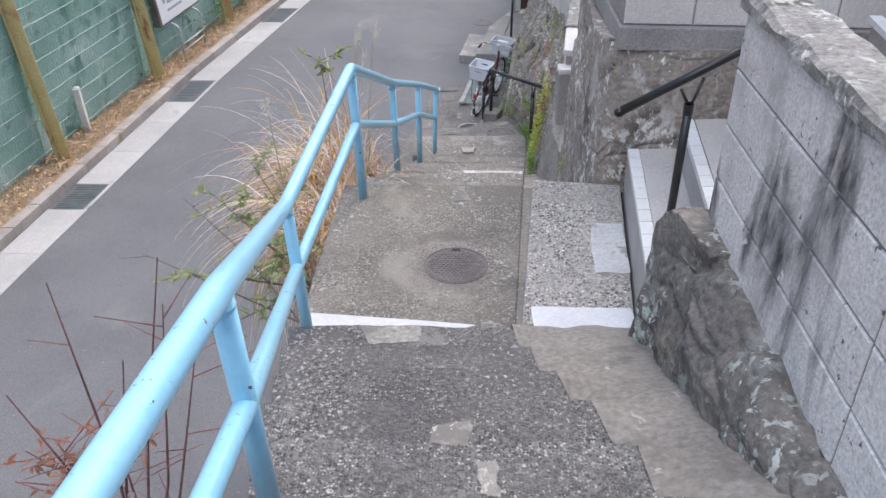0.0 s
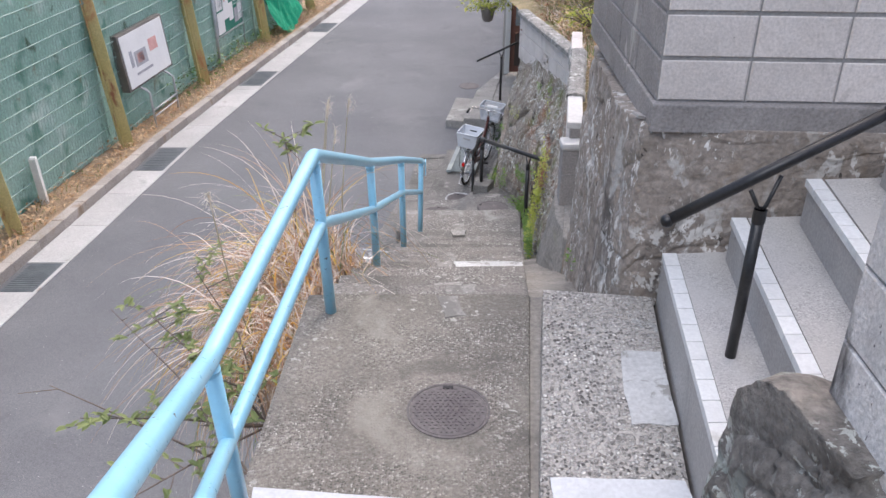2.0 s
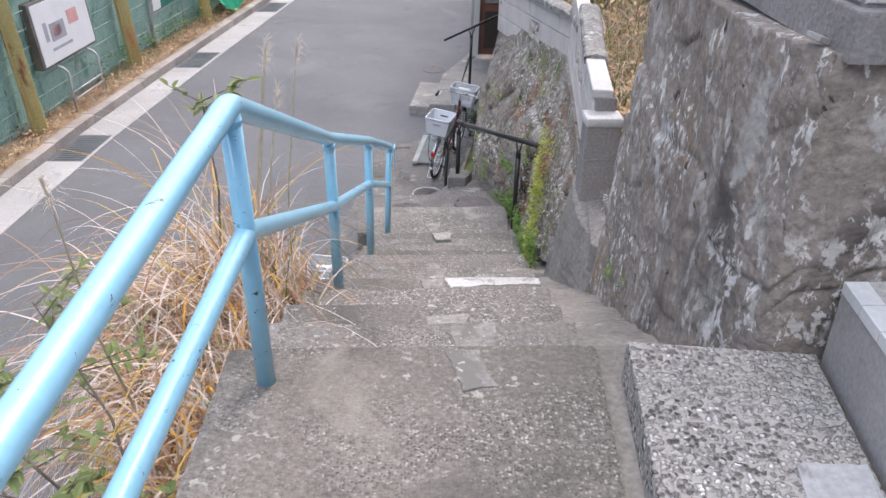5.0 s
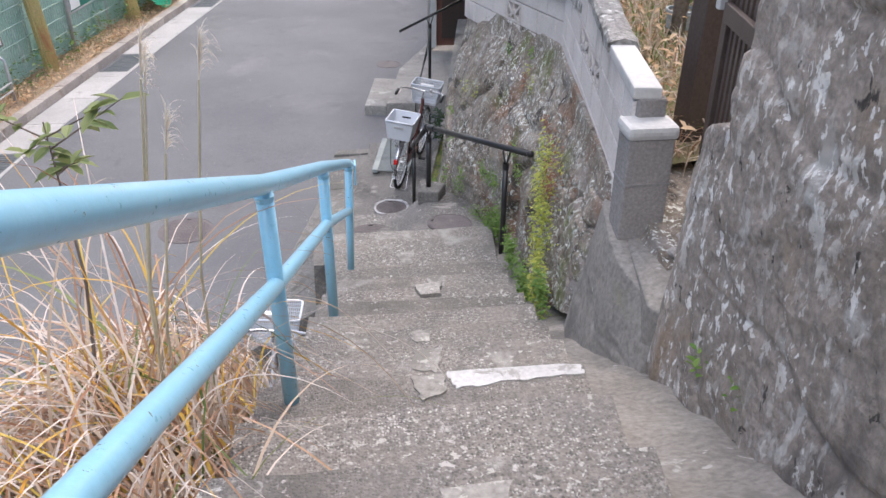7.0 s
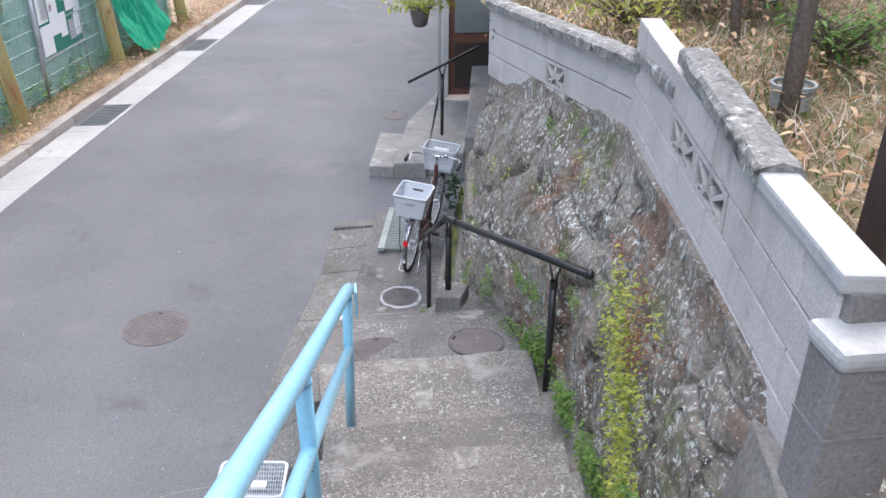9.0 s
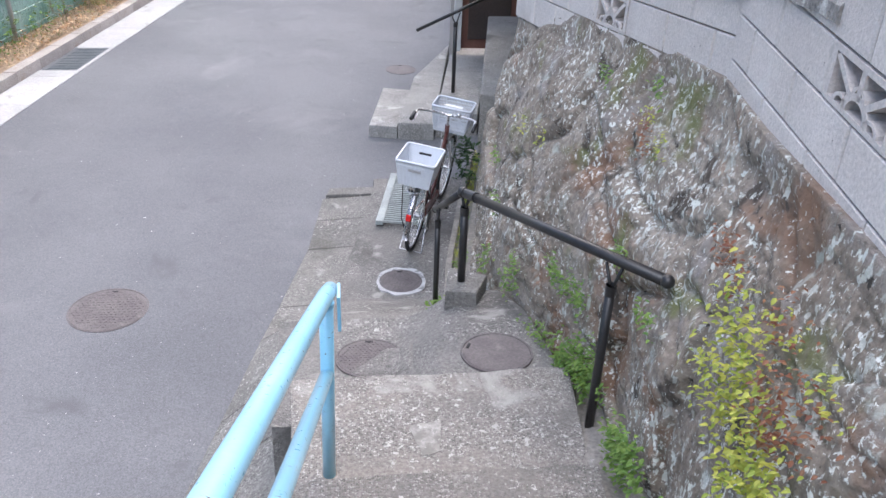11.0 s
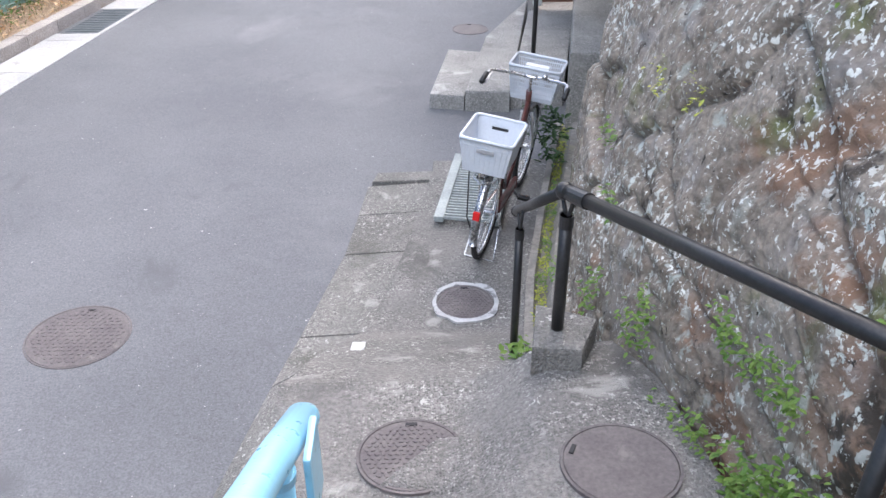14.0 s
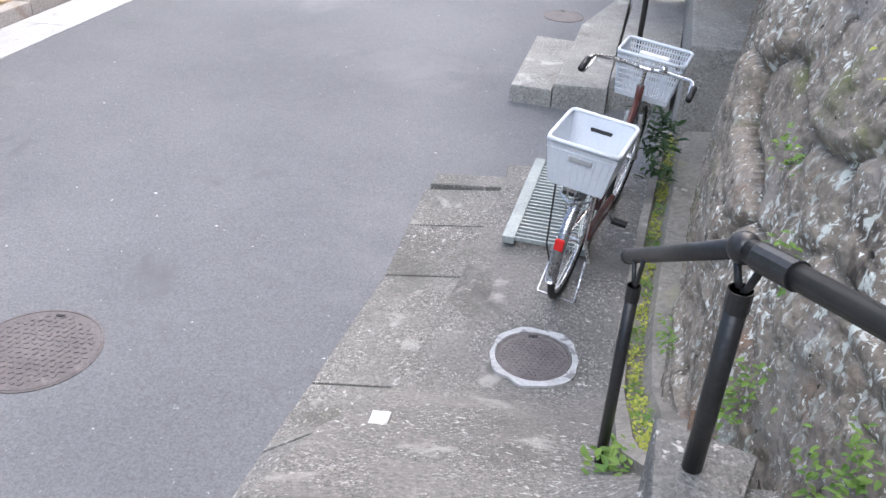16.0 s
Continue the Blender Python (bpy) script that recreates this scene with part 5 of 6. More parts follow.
for s in (0.36, 1.36):
    p = o + bd * s - bn * 0.02
    at_world(part("leg", tube_bm([p + up * 0.05, p - Vector((0, 0, 0.06)), p + bn * 0.10 - Vector((0, 0, 0.10)), p + bn * 0.17 - Vector((0, 0, 0.16)), Vector(((p + bn * 0.19).x, (p + bn * 0.19).y, FOOT - 0.03))], 0.021, 10), STEELPIPE, board, smooth=True))
for z in (0.20, 0.32):
    a = o + bd * 0.36 + bn * 0.17
    b = o + bd * 1.36 + bn * 0.17
    at_world(part("brace", tube_bm([(a.x, a.y, FOOT + z), (b.x, b.y, FOOT + z)], 0.014, 8), STEELPIPE, board, smooth=True))
# green felt notice board on two posts
nb = thing("notice_board", (-4.75, 20.7, FOOT), "green felt notice board with pinned papers on grey posts", "notice board")
o = Vector((-4.93, 20.02, -3.55))
L = 1.62
rot2 = Matrix((bd, -bn, Vector((0, 0, 1)))).transposed()
for s in (0.0, L):
    p = o + bd * s
    at_world(part("post", tube_bm([(p.x, p.y, FOOT - 0.03), (p.x, p.y, FOOT + 2.0)], 0.035, 12), STEELPIPE, nb, smooth=True))
c = o + bd * L / 2 + Vector((0, 0, 0.55))
at_world(part("case", box_bm(c, (L - 0.06, 0.07, 1.10), 0.008, rot2), STEELPIPE, nb))
at_world(part("felt", box_bm(c + bn * 0.036, (L - 0.14, 0.012, 1.02), 0.002, rot2), SIGNGREEN, nb))
z1 = Vector((0, 0, 1))
for s, t, w, h, m in ((0.04, 0.06, 0.24, 0.44, SIGNWHITE), (0.27, 0.30, 0.20, 0.60, SIGNWHITE), (0.04, 0.54, 0.20, 0.38, SIGNWHITE), (0.84, 0.50, 0.13, 0.42, SIGNWHITE), (0.10, 0.58, 0.15, 0.30, PAPER_GREY), (0.47, 0.22, 0.15, 0.36, SIGNWHITE), (0.66, 0.12, 0.13, 0.30, PAPER_GREY), (0.80, 0.14, 0.14, 0.34, SIGNWHITE), (0.66, 0.56, 0.22, 0.34, SIGNWHITE), (0.30, 0.66, 0.06, 0.10, PAPER_RED)):
    paper(nb, o + bn * 0.036, bd * L, z1 * 1.08, s, t, w, h, m, bn * 0.012)
marker = thing("marker_post", (-5.97, 12.90, FOOT), "short square white marker post in the verge", "marker post")
lean = Euler((0.02, -0.03, 0.15)).to_matrix()
at_world(part("shaft", box_bm((-5.97, 12.90, FOOT + 0.34), (0.10, 0.10, 0.80), 0.008, lean), PVC, marker))
at_world(part("cap", box_bm((-5.98, 12.90, FOOT + 0.745), (0.085, 0.085, 0.02), 0.008, lean), PVC, marker))
# green net in a heap on the fence
bm = bmesh.new()
grid = []
for i in range(41):
    row = []
    for j in range(31):
        u, v = i / 40, j / 30
        y = 22.35 + 1.75 * u
        x = along([(22.14, -4.30), (25.6, -3.64)], y)[0]
        droop = v * (1.25 - 0.5 * abs(u - 0.45) * 1.6)
        w = 0.07 * noise.fractal(Vector((u * 9, v * 2.2, 1)), 1, 2, 4) + 0.34 * v ** 2
        row.append(bm.verts.new((x + w, y + 0.05 * noise.noise((v * 5, u * 7, 3)), max(FOOT + 0.02 + 0.05 * abs(noise.noise((u * 15, v * 9, 0))), FOOT + 1.2 - droop))))
    grid.append(row)
for i in range(40):
    for j in range(30):
        bm.faces.new((grid[i][j], grid[i + 1][j], grid[i + 1][j + 1], grid[i][j + 1]))
tagged(finish("green_net", bm, NET, smooth=True), "bright green net draped in folds over the fence foot", "net")

# ---- bicycles ----
def basket(ob, name, c, w, d, h, rot, mesh=True, label=""):
    """A tapered plastic basket with ribs; c is the middle of its floor."""
    b = part(name, bmesh.new(), PLASTIC, ob, label)
    bm = bmesh.new()
    levels = ((0, 0.80), (h, 1.0)) if not mesh else ((0, 0.80), (0.03, 0.825))
    outer = [[(sx * w / 2 * k, sy * d / 2 * k, z) for sx, sy in ((-1, -1), (1, -1), (1, 1), (-1, 1))] for z, k in levels]
    th = 0.006
    inner = [[(x - math.copysign(th, x), y - math.copysign(th, y), z + (th if z == 0 else 0)) for x, y, z in ring] for ring in outer]
    V = [[bm.verts.new(rot @ Vector(p) + Vector(c)) for p in ring] for ring in outer + inner]
    for k in range(4):
        j = (k + 1) % 4
        bm.faces.new((V[0][k], V[0][j], V[1][j], V[1][k]))
        bm.faces.new((V[2][k], V[3][k], V[3][j], V[2][j]))
        bm.faces.new((V[1][k], V[1][j], V[3][j], V[3][k]))
    bm.faces.new(V[0][::-1])
    bm.faces.new(V[2])
    bm.to_mesh(b.data)
    bm.free()
    pts = [rot @ Vector((sx * w / 2, sy * d / 2, h)) + Vector(c) for sx, sy in ((-1, -1), (1, -1), (1, 1), (-1, 1), (-1, -1))]
    part("basket_rim", tube_bm(smooth_bends(pts + [pts[1]], 0.04), 0.010, 8), PLASTIC, b, smooth=True)
    bm = bmesh.new()
    n, r = (11, 0.0038) if mesh else (4, 0.003)
    for q in range(-n, n + 1):
        for sg in (-1, 1):
            f = q / (n + 0.6) / 2
            for lo, hi in (((f * w * 0.80, sg * d / 2 * 0.80, 0.01), (f * w, sg * d / 2, h)), ((sg * w / 2 * 0.80, f * d * 0.80, 0.01), (sg * w / 2, f * d, h))):
                tube_bm([rot @ Vector(lo) + Vector(c), rot @ Vector(hi) + Vector(c)], r, 5, bm)
    for q in range(1, 8 if mesh else 2):
        f = q / 8 if mesh else 0.82
        k = lerp(0.80, 1.0, f)
        ring = [rot @ Vector((sx * w / 2 * k, sy * d / 2 * k, h * f)) + Vector(c) for sx, sy in ((-1, -1), (1, -1), (1, 1), (-1, 1), (-1, -1))]
        tube_bm(ring, r, 5, bm)
    part("basket_ribs", bm, PLASTIC, b)
    return b


def bicycle(label, paint, rear_basket):
    """A city bicycle, its rear wheel on the origin, heading along +y."""
    ob = thing("bicycle", (0, 0, 0), label, "bicycle", "parked bicycles")
    R, WB = 0.325, 1.08
    I3 = Matrix.Identity(3)
    for yc in (0.0, WB):
        w = part("wheel", tube_bm([(-0.035, yc, R), (0.035, yc, R)], 0.02, 12), CHROME, ob)
        circ = [(0, yc + (R - 0.018) * math.cos(2 * math.pi * k / 40), R + (R - 0.018) * math.sin(2 * math.pi * k / 40)) for k in range(41)]
        part("tyre", tube_bm(circ, 0.019, 10, caps=False), TYRE, w, smooth=True)
        circ = [(0, yc + (R - 0.042) * math.cos(2 * math.pi * k / 40), R + (R - 0.042) * math.sin(2 * math.pi * k / 40)) for k in range(41)]
        part("rim", tube_bm(circ, 0.011, 8, caps=False), CHROME, w, smooth=True)
        bm = bmesh.new()
        for k in range(28):
            t = 2 * math.pi * k / 28
            tube_bm([((-1) ** k * 0.028, yc + 0.018 * math.cos(t + 0.5), R + 0.018 * math.sin(t + 0.5)), (0, yc + (R - 0.045) * math.cos(t), R + (R - 0.045) * math.sin(t))], 0.0012, 4, bm)
        part("spokes", bm, CHROME, w)
        a0, a1 = (0.15, 3.35) if yc == 0 else (0.35, 2.75)
        bm = bmesh.new()
        prev = None
        for k in range(19):
            t = lerp(a0, a1, k / 18)
            row = [bm.verts.new((x, yc + (R + dr) * math.cos(t), R + (R + dr) * math.sin(t))) for x, dr in ((-0.028, 0.008), (-0.016, 0.026), (0.016, 0.026), (0.028, 0.008))]
            if prev:
                for j in range(3):
                    bm.faces.new((prev[j], prev[j + 1], row[j + 1], row[j]))
            prev = row
        bmesh.ops.solidify(bm, geom=bm.faces, thickness=0.002)
        part("mudguard", bm, CHROME, ob, smooth=True)
    bb, seat, head, headlow = (0, 0.44, 0.28), (0, 0.27, 0.76), (0, 0.84, 0.86), (0, 0.88, 0.70)
    for nm, pts, r in (("down_tube", [headlow, (0, 0.62, 0.36), bb], 0.019), ("top_tube", [(0, 0.86, 0.78), (0, 0.60, 0.46), (0, 0.38, 0.45)], 0.016), ("seat_tube", [bb, seat], 0.016), ("head_tube", [head, headlow], 0.021)):
        part(nm, tube_bm(pts, r, 12), paint, ob, smooth=True)
    for sx in (-1, 1):
        part("chain_stay", tube_bm([(sx * 0.03, 0.44, 0.28), (sx * 0.055, 0.0, R)], 0.010, 8), paint, ob, smooth=True)
        part("seat_stay", tube_bm([(sx * 0.015, 0.30, 0.66), (sx * 0.055, 0.0, R)], 0.008, 8), paint, ob, smooth=True)
        part("fork_blade", tube_bm([(sx * 0.035, 0.89, 0.68), (sx * 0.05, 0.96, 0.50), (sx * 0.05, WB, R)], 0.011, 8), SILVER, ob, smooth=True)
        part("pedal", box_bm((sx * 0.13, 0.44 + sx * 0.12, 0.28 - sx * 0.11), (0.085, 0.05, 0.022), 0.004), BLACKPLASTIC, ob)
        part("pedal_reflector", box_bm((sx * 0.13, 0.44 + sx * 0.12 + 0.028, 0.28 - sx * 0.11), (0.06, 0.006, 0.014), 0.001), ORANGE, ob, "amber reflector")
        part("crank", tube_bm([(sx * 0.07, 0.44, 0.28), (sx * 0.085, 0.44 + sx * 0.12, 0.28 - sx * 0.11)], 0.009, 8), CHROME, ob)
        part("grip", tube_bm([(sx * 0.285, 0.68, 0.985), (sx * 0.285, 0.56, 0.965)], 0.017, 10), BLACKPLASTIC, ob, smooth=True)
        part("brake_lever", tube_bm([(sx * 0.26, 0.75, 0.985), (sx * 0.27, 0.66, 0.945), (sx * 0.28, 0.60, 0.935)], 0.007, 6), CHROME, ob)
    part("handlebar", tube_bm(smooth_bends([(-0.285, 0.58, 0.968), (-0.275, 0.76, 0.99), (-0.08, 0.83, 0.97), (0, 0.835, 0.955), (0.08, 0.83, 0.97), (0.275, 0.76, 0.99), (0.285, 0.58, 0.968)], 0.05), 0.011, 10), CHROME, ob, smooth=True)
    part("stem", tube_bm([(0, 0.842, 0.84), (0, 0.835, 0.96)], 0.013, 10), CHROME, ob)
    part("bell", tube_bm([(0.10, 0.80, 0.985), (0.10, 0.80, 1.01)], [0.024, 0.014], 14), CHROME, ob, smooth=True)
    bm = bmesh.new()
    bmesh.ops.create_uvsphere(bm, u_segments=16, v_segments=10, radius=1.0)
    for v in bm.verts:
        x, y, z = v.co
        v.co = Vector((x * (0.10 if y < 0 else lerp(0.10, 0.03, y)), 0.25 + y * 0.13, 0.83 + z * 0.035))
    part("saddle", bm, BLACKPLASTIC, ob, smooth=True)
    part("seat_post", tube_bm([seat, (0, 0.255, 0.81)], 0.012, 10), CHROME, ob)
    part("chain_guard", box_bm((0.062, 0.26, 0.34), (0.016, 0.50, 0.085), 0.02, Euler((-0.10, 0, 0)).to_matrix()), paint, ob)
    part("chain_ring", tube_bm([(0.045, 0.44, 0.28), (0.052, 0.44, 0.28)], 0.075, 20), CHROME, ob)
    st = part("kickstand", tube_bm([(-0.085, 0.02, 0.20), (-0.10, -0.09, 0.012), (0.10, -0.09, 0.012), (0.085, 0.02, 0.20)], 0.007, 8), CHROME, ob, smooth=True)
    for sx in (-1, 1):
        part("stand_leg", tube_bm([(sx * 0.06, 0.0, R), (sx * 0.10, 0.02, 0.20)], 0.009, 8), CHROME, ob)
    for sx in (-1, 1):
        part("rack_rail", tube_bm([(sx * 0.065, 0.22, 0.70), (sx * 0.07, -0.26, 0.69), (0, -0.33, 0.69)], 0.006, 6), CHROME, ob)
        part("rack_stay", tube_bm([(sx * 0.07, -0.12, 0.69), (sx * 0.06, 0.0, R)], 0.005, 6), CHROME, ob)
    part("tail_reflector", box_bm((0, -0.335, 0.47), (0.045, 0.02, 0.06), 0.008), REDLENS, ob, "red reflector")
    part("front_lamp", tube_bm([(0, 0.98, 0.68), (0, 1.04, 0.68)], [0.022, 0.035], 14), CHROME, ob, smooth=True)
    bk = basket(ob, "front_basket", (0, 1.06, 0.74), 0.37, 0.28, 0.25, I3, label="pale grey mesh front basket")
    part("lock_bar", box_bm((0, 1.04, 0.965), (0.17, 0.05, 0.025), 0.006), PVC, bk, "white bar across the basket")
    for sx in (-1, 1):
        part("basket_stay", tube_bm([(sx * 0.08, 1.0, 0.75), (sx * 0.05, WB, R)], 0.004, 6), CHROME, ob)
    if rear_basket:
        rb = basket(ob, "rear_basket", (-0.02, -0.06, 0.70), 0.33, 0.38, 0.23, I3, mesh=False, label="deep pale grey rear basket with handle slots")
        # plates stand for open slots; far one is black for the shade seen through
        for sy in (-1, 1):
            part("slot_plate", box_bm((-0.02, -0.06 + sy * 0.178, 0.86), (0.11, 0.014, 0.026), 0.005), BLACKPLASTIC if sy > 0 else SILVER, rb)
        part("basket_strap", tube_bm([(-0.10, -0.25, 0.72), (-0.06, -0.33, 0.45), (-0.03, -0.30, 0.34)], 0.005, 6), BLACKPLASTIC, ob)
    return ob


bike = bicycle("maroon city bicycle with two pale baskets on its stand", MAROON, True)
bike.matrix_world = Matrix.Translation((0.45, 13.70, -4.20)) @ Euler((0, 0.10, math.atan2(-0.36, 1.0))).to_matrix().to_4x4()
bike2 = bicycle("silver city bicycle with a pale front basket below the stairs", SILVER, False)
bike2.matrix_world = Matrix.Translation((-0.92, 8.68, ROAD)) @ Euler((0, 0.05, -0.08)).to_matrix().to_4x4()
# steel grating plank under the bicycle
plank = thing("steel_grating", (0.38, 14.5, -4.18), "galvanised steel grating laid over the gutter", "grating")
gd = Euler((0, 0, math.atan2(-0.19, 1.0))).to_matrix()
for sx in (-1, 1):
    at_world(part("side_channel", box_bm(Vector((0.46, 14.55, -4.145)) + gd @ Vector((sx * 0.20, 0, 0)), (0.07, 1.06, 0.045), 0.006, gd), GALV, plank))
for k in range(26):
    at_world(part("bar", box_bm(Vector((0.46, 14.55, -4.138)) + gd @ Vector((0, lerp(-0.51, 0.51, k / 25), 0)), (0.34, 0.014, 0.022), 0.002, gd), GALV, plank))

# ---- plants ----
random.seed(7)
# earth bank beside the stairs
bm = bmesh.new()
prev = None
for k in range(71):
    y = 1.0 + 7.4 * k / 70
    zt = along([(1, -0.6), (3.4, -1.05), (5.1, -1.05), (6.8, -1.85), (8.4, -2.6)], y)[0]
    fade = min(1.0, max(0.0, (8.4 - y) / 1.6))
    row = []
    for j in range(8):
        t = j / 7
        row.append(bm.verts.new((sl(y) + 0.02 - 0.42 * t * fade - 0.02 * t, y, lerp(zt, ROAD - 0.05, t ** 0.8 if j else 0) + 0.05 * noise.fractal(Vector((t * 4, y * 3, 5)), 1, 2, 3) * (1 if 0 < j < 7 else 0))))
    if prev:
        for j in range(7):
            bm.faces.new((prev[j], prev[j + 1], row[j + 1], row[j]))
    prev = row
structure(finish("earth_bank", bm, SOIL), "steep leaf-littered earth bank beside the stairs", "ground")


def clump(name, label, category, n, make, m, kind="", group=""):
    bm = bmesh.new()
    for k in range(n):
        make(bm, k)
    return tagged(finish(name, bm, m), label, category, group, kind)


RUSSETBLADE = leafy("russet_blades", (0.34, 0.17, 0.09), (0.56, 0.36, 0.23))
PALESTRAW = leafy("bleached_blades", (0.68, 0.58, 0.50), (0.86, 0.78, 0.70))


def pampas(cx, cy, cz, spread, n, h, label):
    ob = thing("pampas_grass", (cx, cy, cz), label, "grass", "pampas grass")
    for m, nm, share in ((DRYSTRAW, "dry_blades", 0.40), (RUSSETBLADE, "russet_blades", 0.32), (PALESTRAW, "bleached_blades", 0.40), (ORANGEBLADE, "yellowing_blades", 0.14), (GREENBLADE, "green_blades", 0.07)):
        bm = bmesh.new()
        for k in range(int(n * share)):
            t = rnd(0, 6.28)
            r = spread * math.sqrt(rnd(0, 1))
            base = (cx + 0.45 * r * math.cos(t), cy + r * math.sin(t), cz + rnd(-0.1, 0.05))
            w = Vector((rnd(-0.9, 0.08), rnd(-0.8, 0.7), 1.0))
            blade(bm, base, w, h * rnd(0.5, 1.2), rnd(0.005, 0.012), rnd(2.0, 6.2), rnd(-2.2, 2.2), 12)
        at_world(part(nm, bm, m, ob))
    return ob


def plume(base, tip, ob, size=0.2):
    base, tip = Vector(base), Vector(tip)
    bend = base.lerp(tip, 0.55) + Vector((-0.03, -0.02, 0.05))
    at_world(part("stalk", tube_bm([base, bend, tip], [0.006, 0.0045, 0.003], 6), STALK, ob))
    bm = bmesh.new()
    d = (tip - bend).normalized()
    lean = Vector((rnd(0.3, 0.7), rnd(-0.2, 0.5), 0))
    for k in range(60):
        t = rnd(0, 1)
        q = tip + d * size * 0.9 * t
        blade(bm, q, d * 1.3 + lean * rnd(0.1, 0.6) + any_way(-1, 1) * rnd(0.02, 0.22), size * rnd(0.35, 0.75), 0.0035, rnd(0.6, 4.5), rnd(-2.2, 2.2), 8)
    at_world(part("plume", bm, PLUME, ob, "feathery silver seed head"))


STALK = surface("pale_grass_stalk", (0.40, 0.34, 0.22), (0.52, 0.46, 0.32), 5, 50, 0.8, 0.1, 0.2)
g1 = pampas(-0.88, 5.95, -1.60, 0.80, 950, 1.10, "dry arching pampas grass clump beside the blue rail")
g2 = pampas(-0.82, 7.1, -2.15, 0.55, 420, 0.80, "dry straw-coloured pampas grass by the steps")
g4 = pampas(-0.80, 6.05, -1.62, 0.55, 380, 1.30, "tall curling pampas blades leaning past the rail")
for mat, nm, cnt in ((ORANGEBLADE, "long_orange_blades", 15), (PALESTRAW, "long_pale_blades", 22), (RUSSETBLADE, "long_russet_blades", 16)):
    bm = bmesh.new()
    for k in range(cnt):
        blade(bm, (rnd(-1.0, -0.75), rnd(6.0, 6.6), -1.75), Vector((rnd(-0.25, 0.22), rnd(-0.35, 0.25), 1.0)), rnd(1.1, 1.5), rnd(0.007, 0.012), rnd(1.6, 3.0), rnd(-0.7, 0.7), 14)
    at_world(part(nm, bm, mat, g4))
g3 = pampas(-0.90, 5.1, -1.35, 0.35, 160, 0.50, "thin dry grass tuft beside the landing")
for b, t, s in (((-0.66, 6.48, -1.85), (-0.60, 6.58, -0.51), 0.12), ((-0.80, 6.44, -1.85), (-0.735, 6.55, -0.53), 0.11), ((-0.74, 6.30, -1.85), (-0.675, 6.40, -0.64), 0.11), ((-0.77, 6.30, -1.85), (-0.70, 6.38, -0.44), 0.10), ((-1.0, 5.3, -1.6), (-1.11, 5.10, -0.47), 0.12)):
    plume(b, t, g1, s)


def shrub(name, at, stems, m, label, leaf_size, wood, leaves=8, category="shrub", low=0.3):
    """A sparse shrub: bent twigs with leaves along them. stems: (tip offset, side twigs)."""
    ob = thing(name, at, label, category)
    at = Vector(at)
    bm, lb = bmesh.new(), bmesh.new()
    for (dx, dy, dz), twigs in stems:
        tip = at + Vector((dx, dy, dz))
        kink = at.lerp(tip, 0.5) + Vector((rnd(-0.06, 0.06), rnd(-0.06, 0.06), rnd(0.0, 0.08)))
        tube_bm([at, kink, tip], [0.007, 0.005, 0.002], 6, bm)
        for k in range(twigs):
            s = rnd(low, 1.0)
            p = at.lerp(kink, s * 2) if s < 0.5 else kink.lerp(tip, s * 2 - 1)
            q = p + any_way(-0.2, 0.7) * rnd(0.08, 0.24)
            tube_bm([p, q], [0.003, 0.0012], 5, bm)
            for j in range(leaves):
                leaf(lb, p.lerp(q, rnd(0.3, 1.05)), any_way(-0.4, 0.8), leaf_size * rnd(0.6, 1.2))
    at_world(part("stem", bm, wood, ob))
    if leaves:
        at_world(part("foliage", lb, m, ob))
    else:
        lb.free()
    return ob


shrub("shrub", (-0.88, 4.75, -1.5), [((-0.62, 0.25, 0.55), 12), ((-0.75, -0.35, 0.35), 9), ((-0.42, 0.5, 0.65), 9), ((-0.35, -0.15, 0.5), 8), ((-0.5, -0.75, 0.2), 7), ((-0.2, -0.4, 0.35), 6)], LEAF_PALE, "sparse pale green shrub leaning over the lane", 0.055, TWIG, 10)
shrub("shrub", (-0.98, 6.35, -1.6), [((-0.04, 0.25, 0.98), 7)], LEAF_PALE, "tall stem with a tuft of green leaves", 0.075, TWIG, 7, low=0.8)
shrub("shrub", (-0.85, 2.2, -1.2), [((-0.45, 0.15, 0.55), 5), ((-0.55, -0.1, 0.4), 5), ((-0.2, 0.3, 0.5), 3)], LEAF_RED, "bare reddish twigs beside the upper steps", 0.03, TWIG_RED, 1)
shrub("shrub", (-1.10, 2.25, -1.2), [((-0.02, 0.05, 1.47), 4), ((0.29, 0.05, 1.40), 4), ((0.30, 0.06, 1.55), 4), ((0.36, 0.05, 1.25), 4), ((-0.25, 0.05, 1.05), 5), ((0.06, 0.02, 1.0), 4), ((0.14, 0.04, 1.2), 4)], LEAF_RED, "bare reddish-brown twigs rising beside the rail", 0.03, TWIG_RED, 0)
shrub("shrub", (-1.15, 2.30, -0.75), [((-0.10, 0.0, 0.42), 9), ((0.05, 0.0, 0.44), 8), ((-0.22, 0.02, 0.34), 7), ((-0.28, 0.0, 0.22), 5)], LEAF_RED, "withered russet leaves hanging on reddish twigs", 0.035, TWIG_RED, 5)
shrub("shrub", (-0.9, 4.4, -1.5), [((-0.9, 0.9, 0.35), 4), ((-1.0, 0.3, 0.3), 4)], LEAF_PALE, "long bare twigs arching over the lane", 0.03, TWIG, 1)


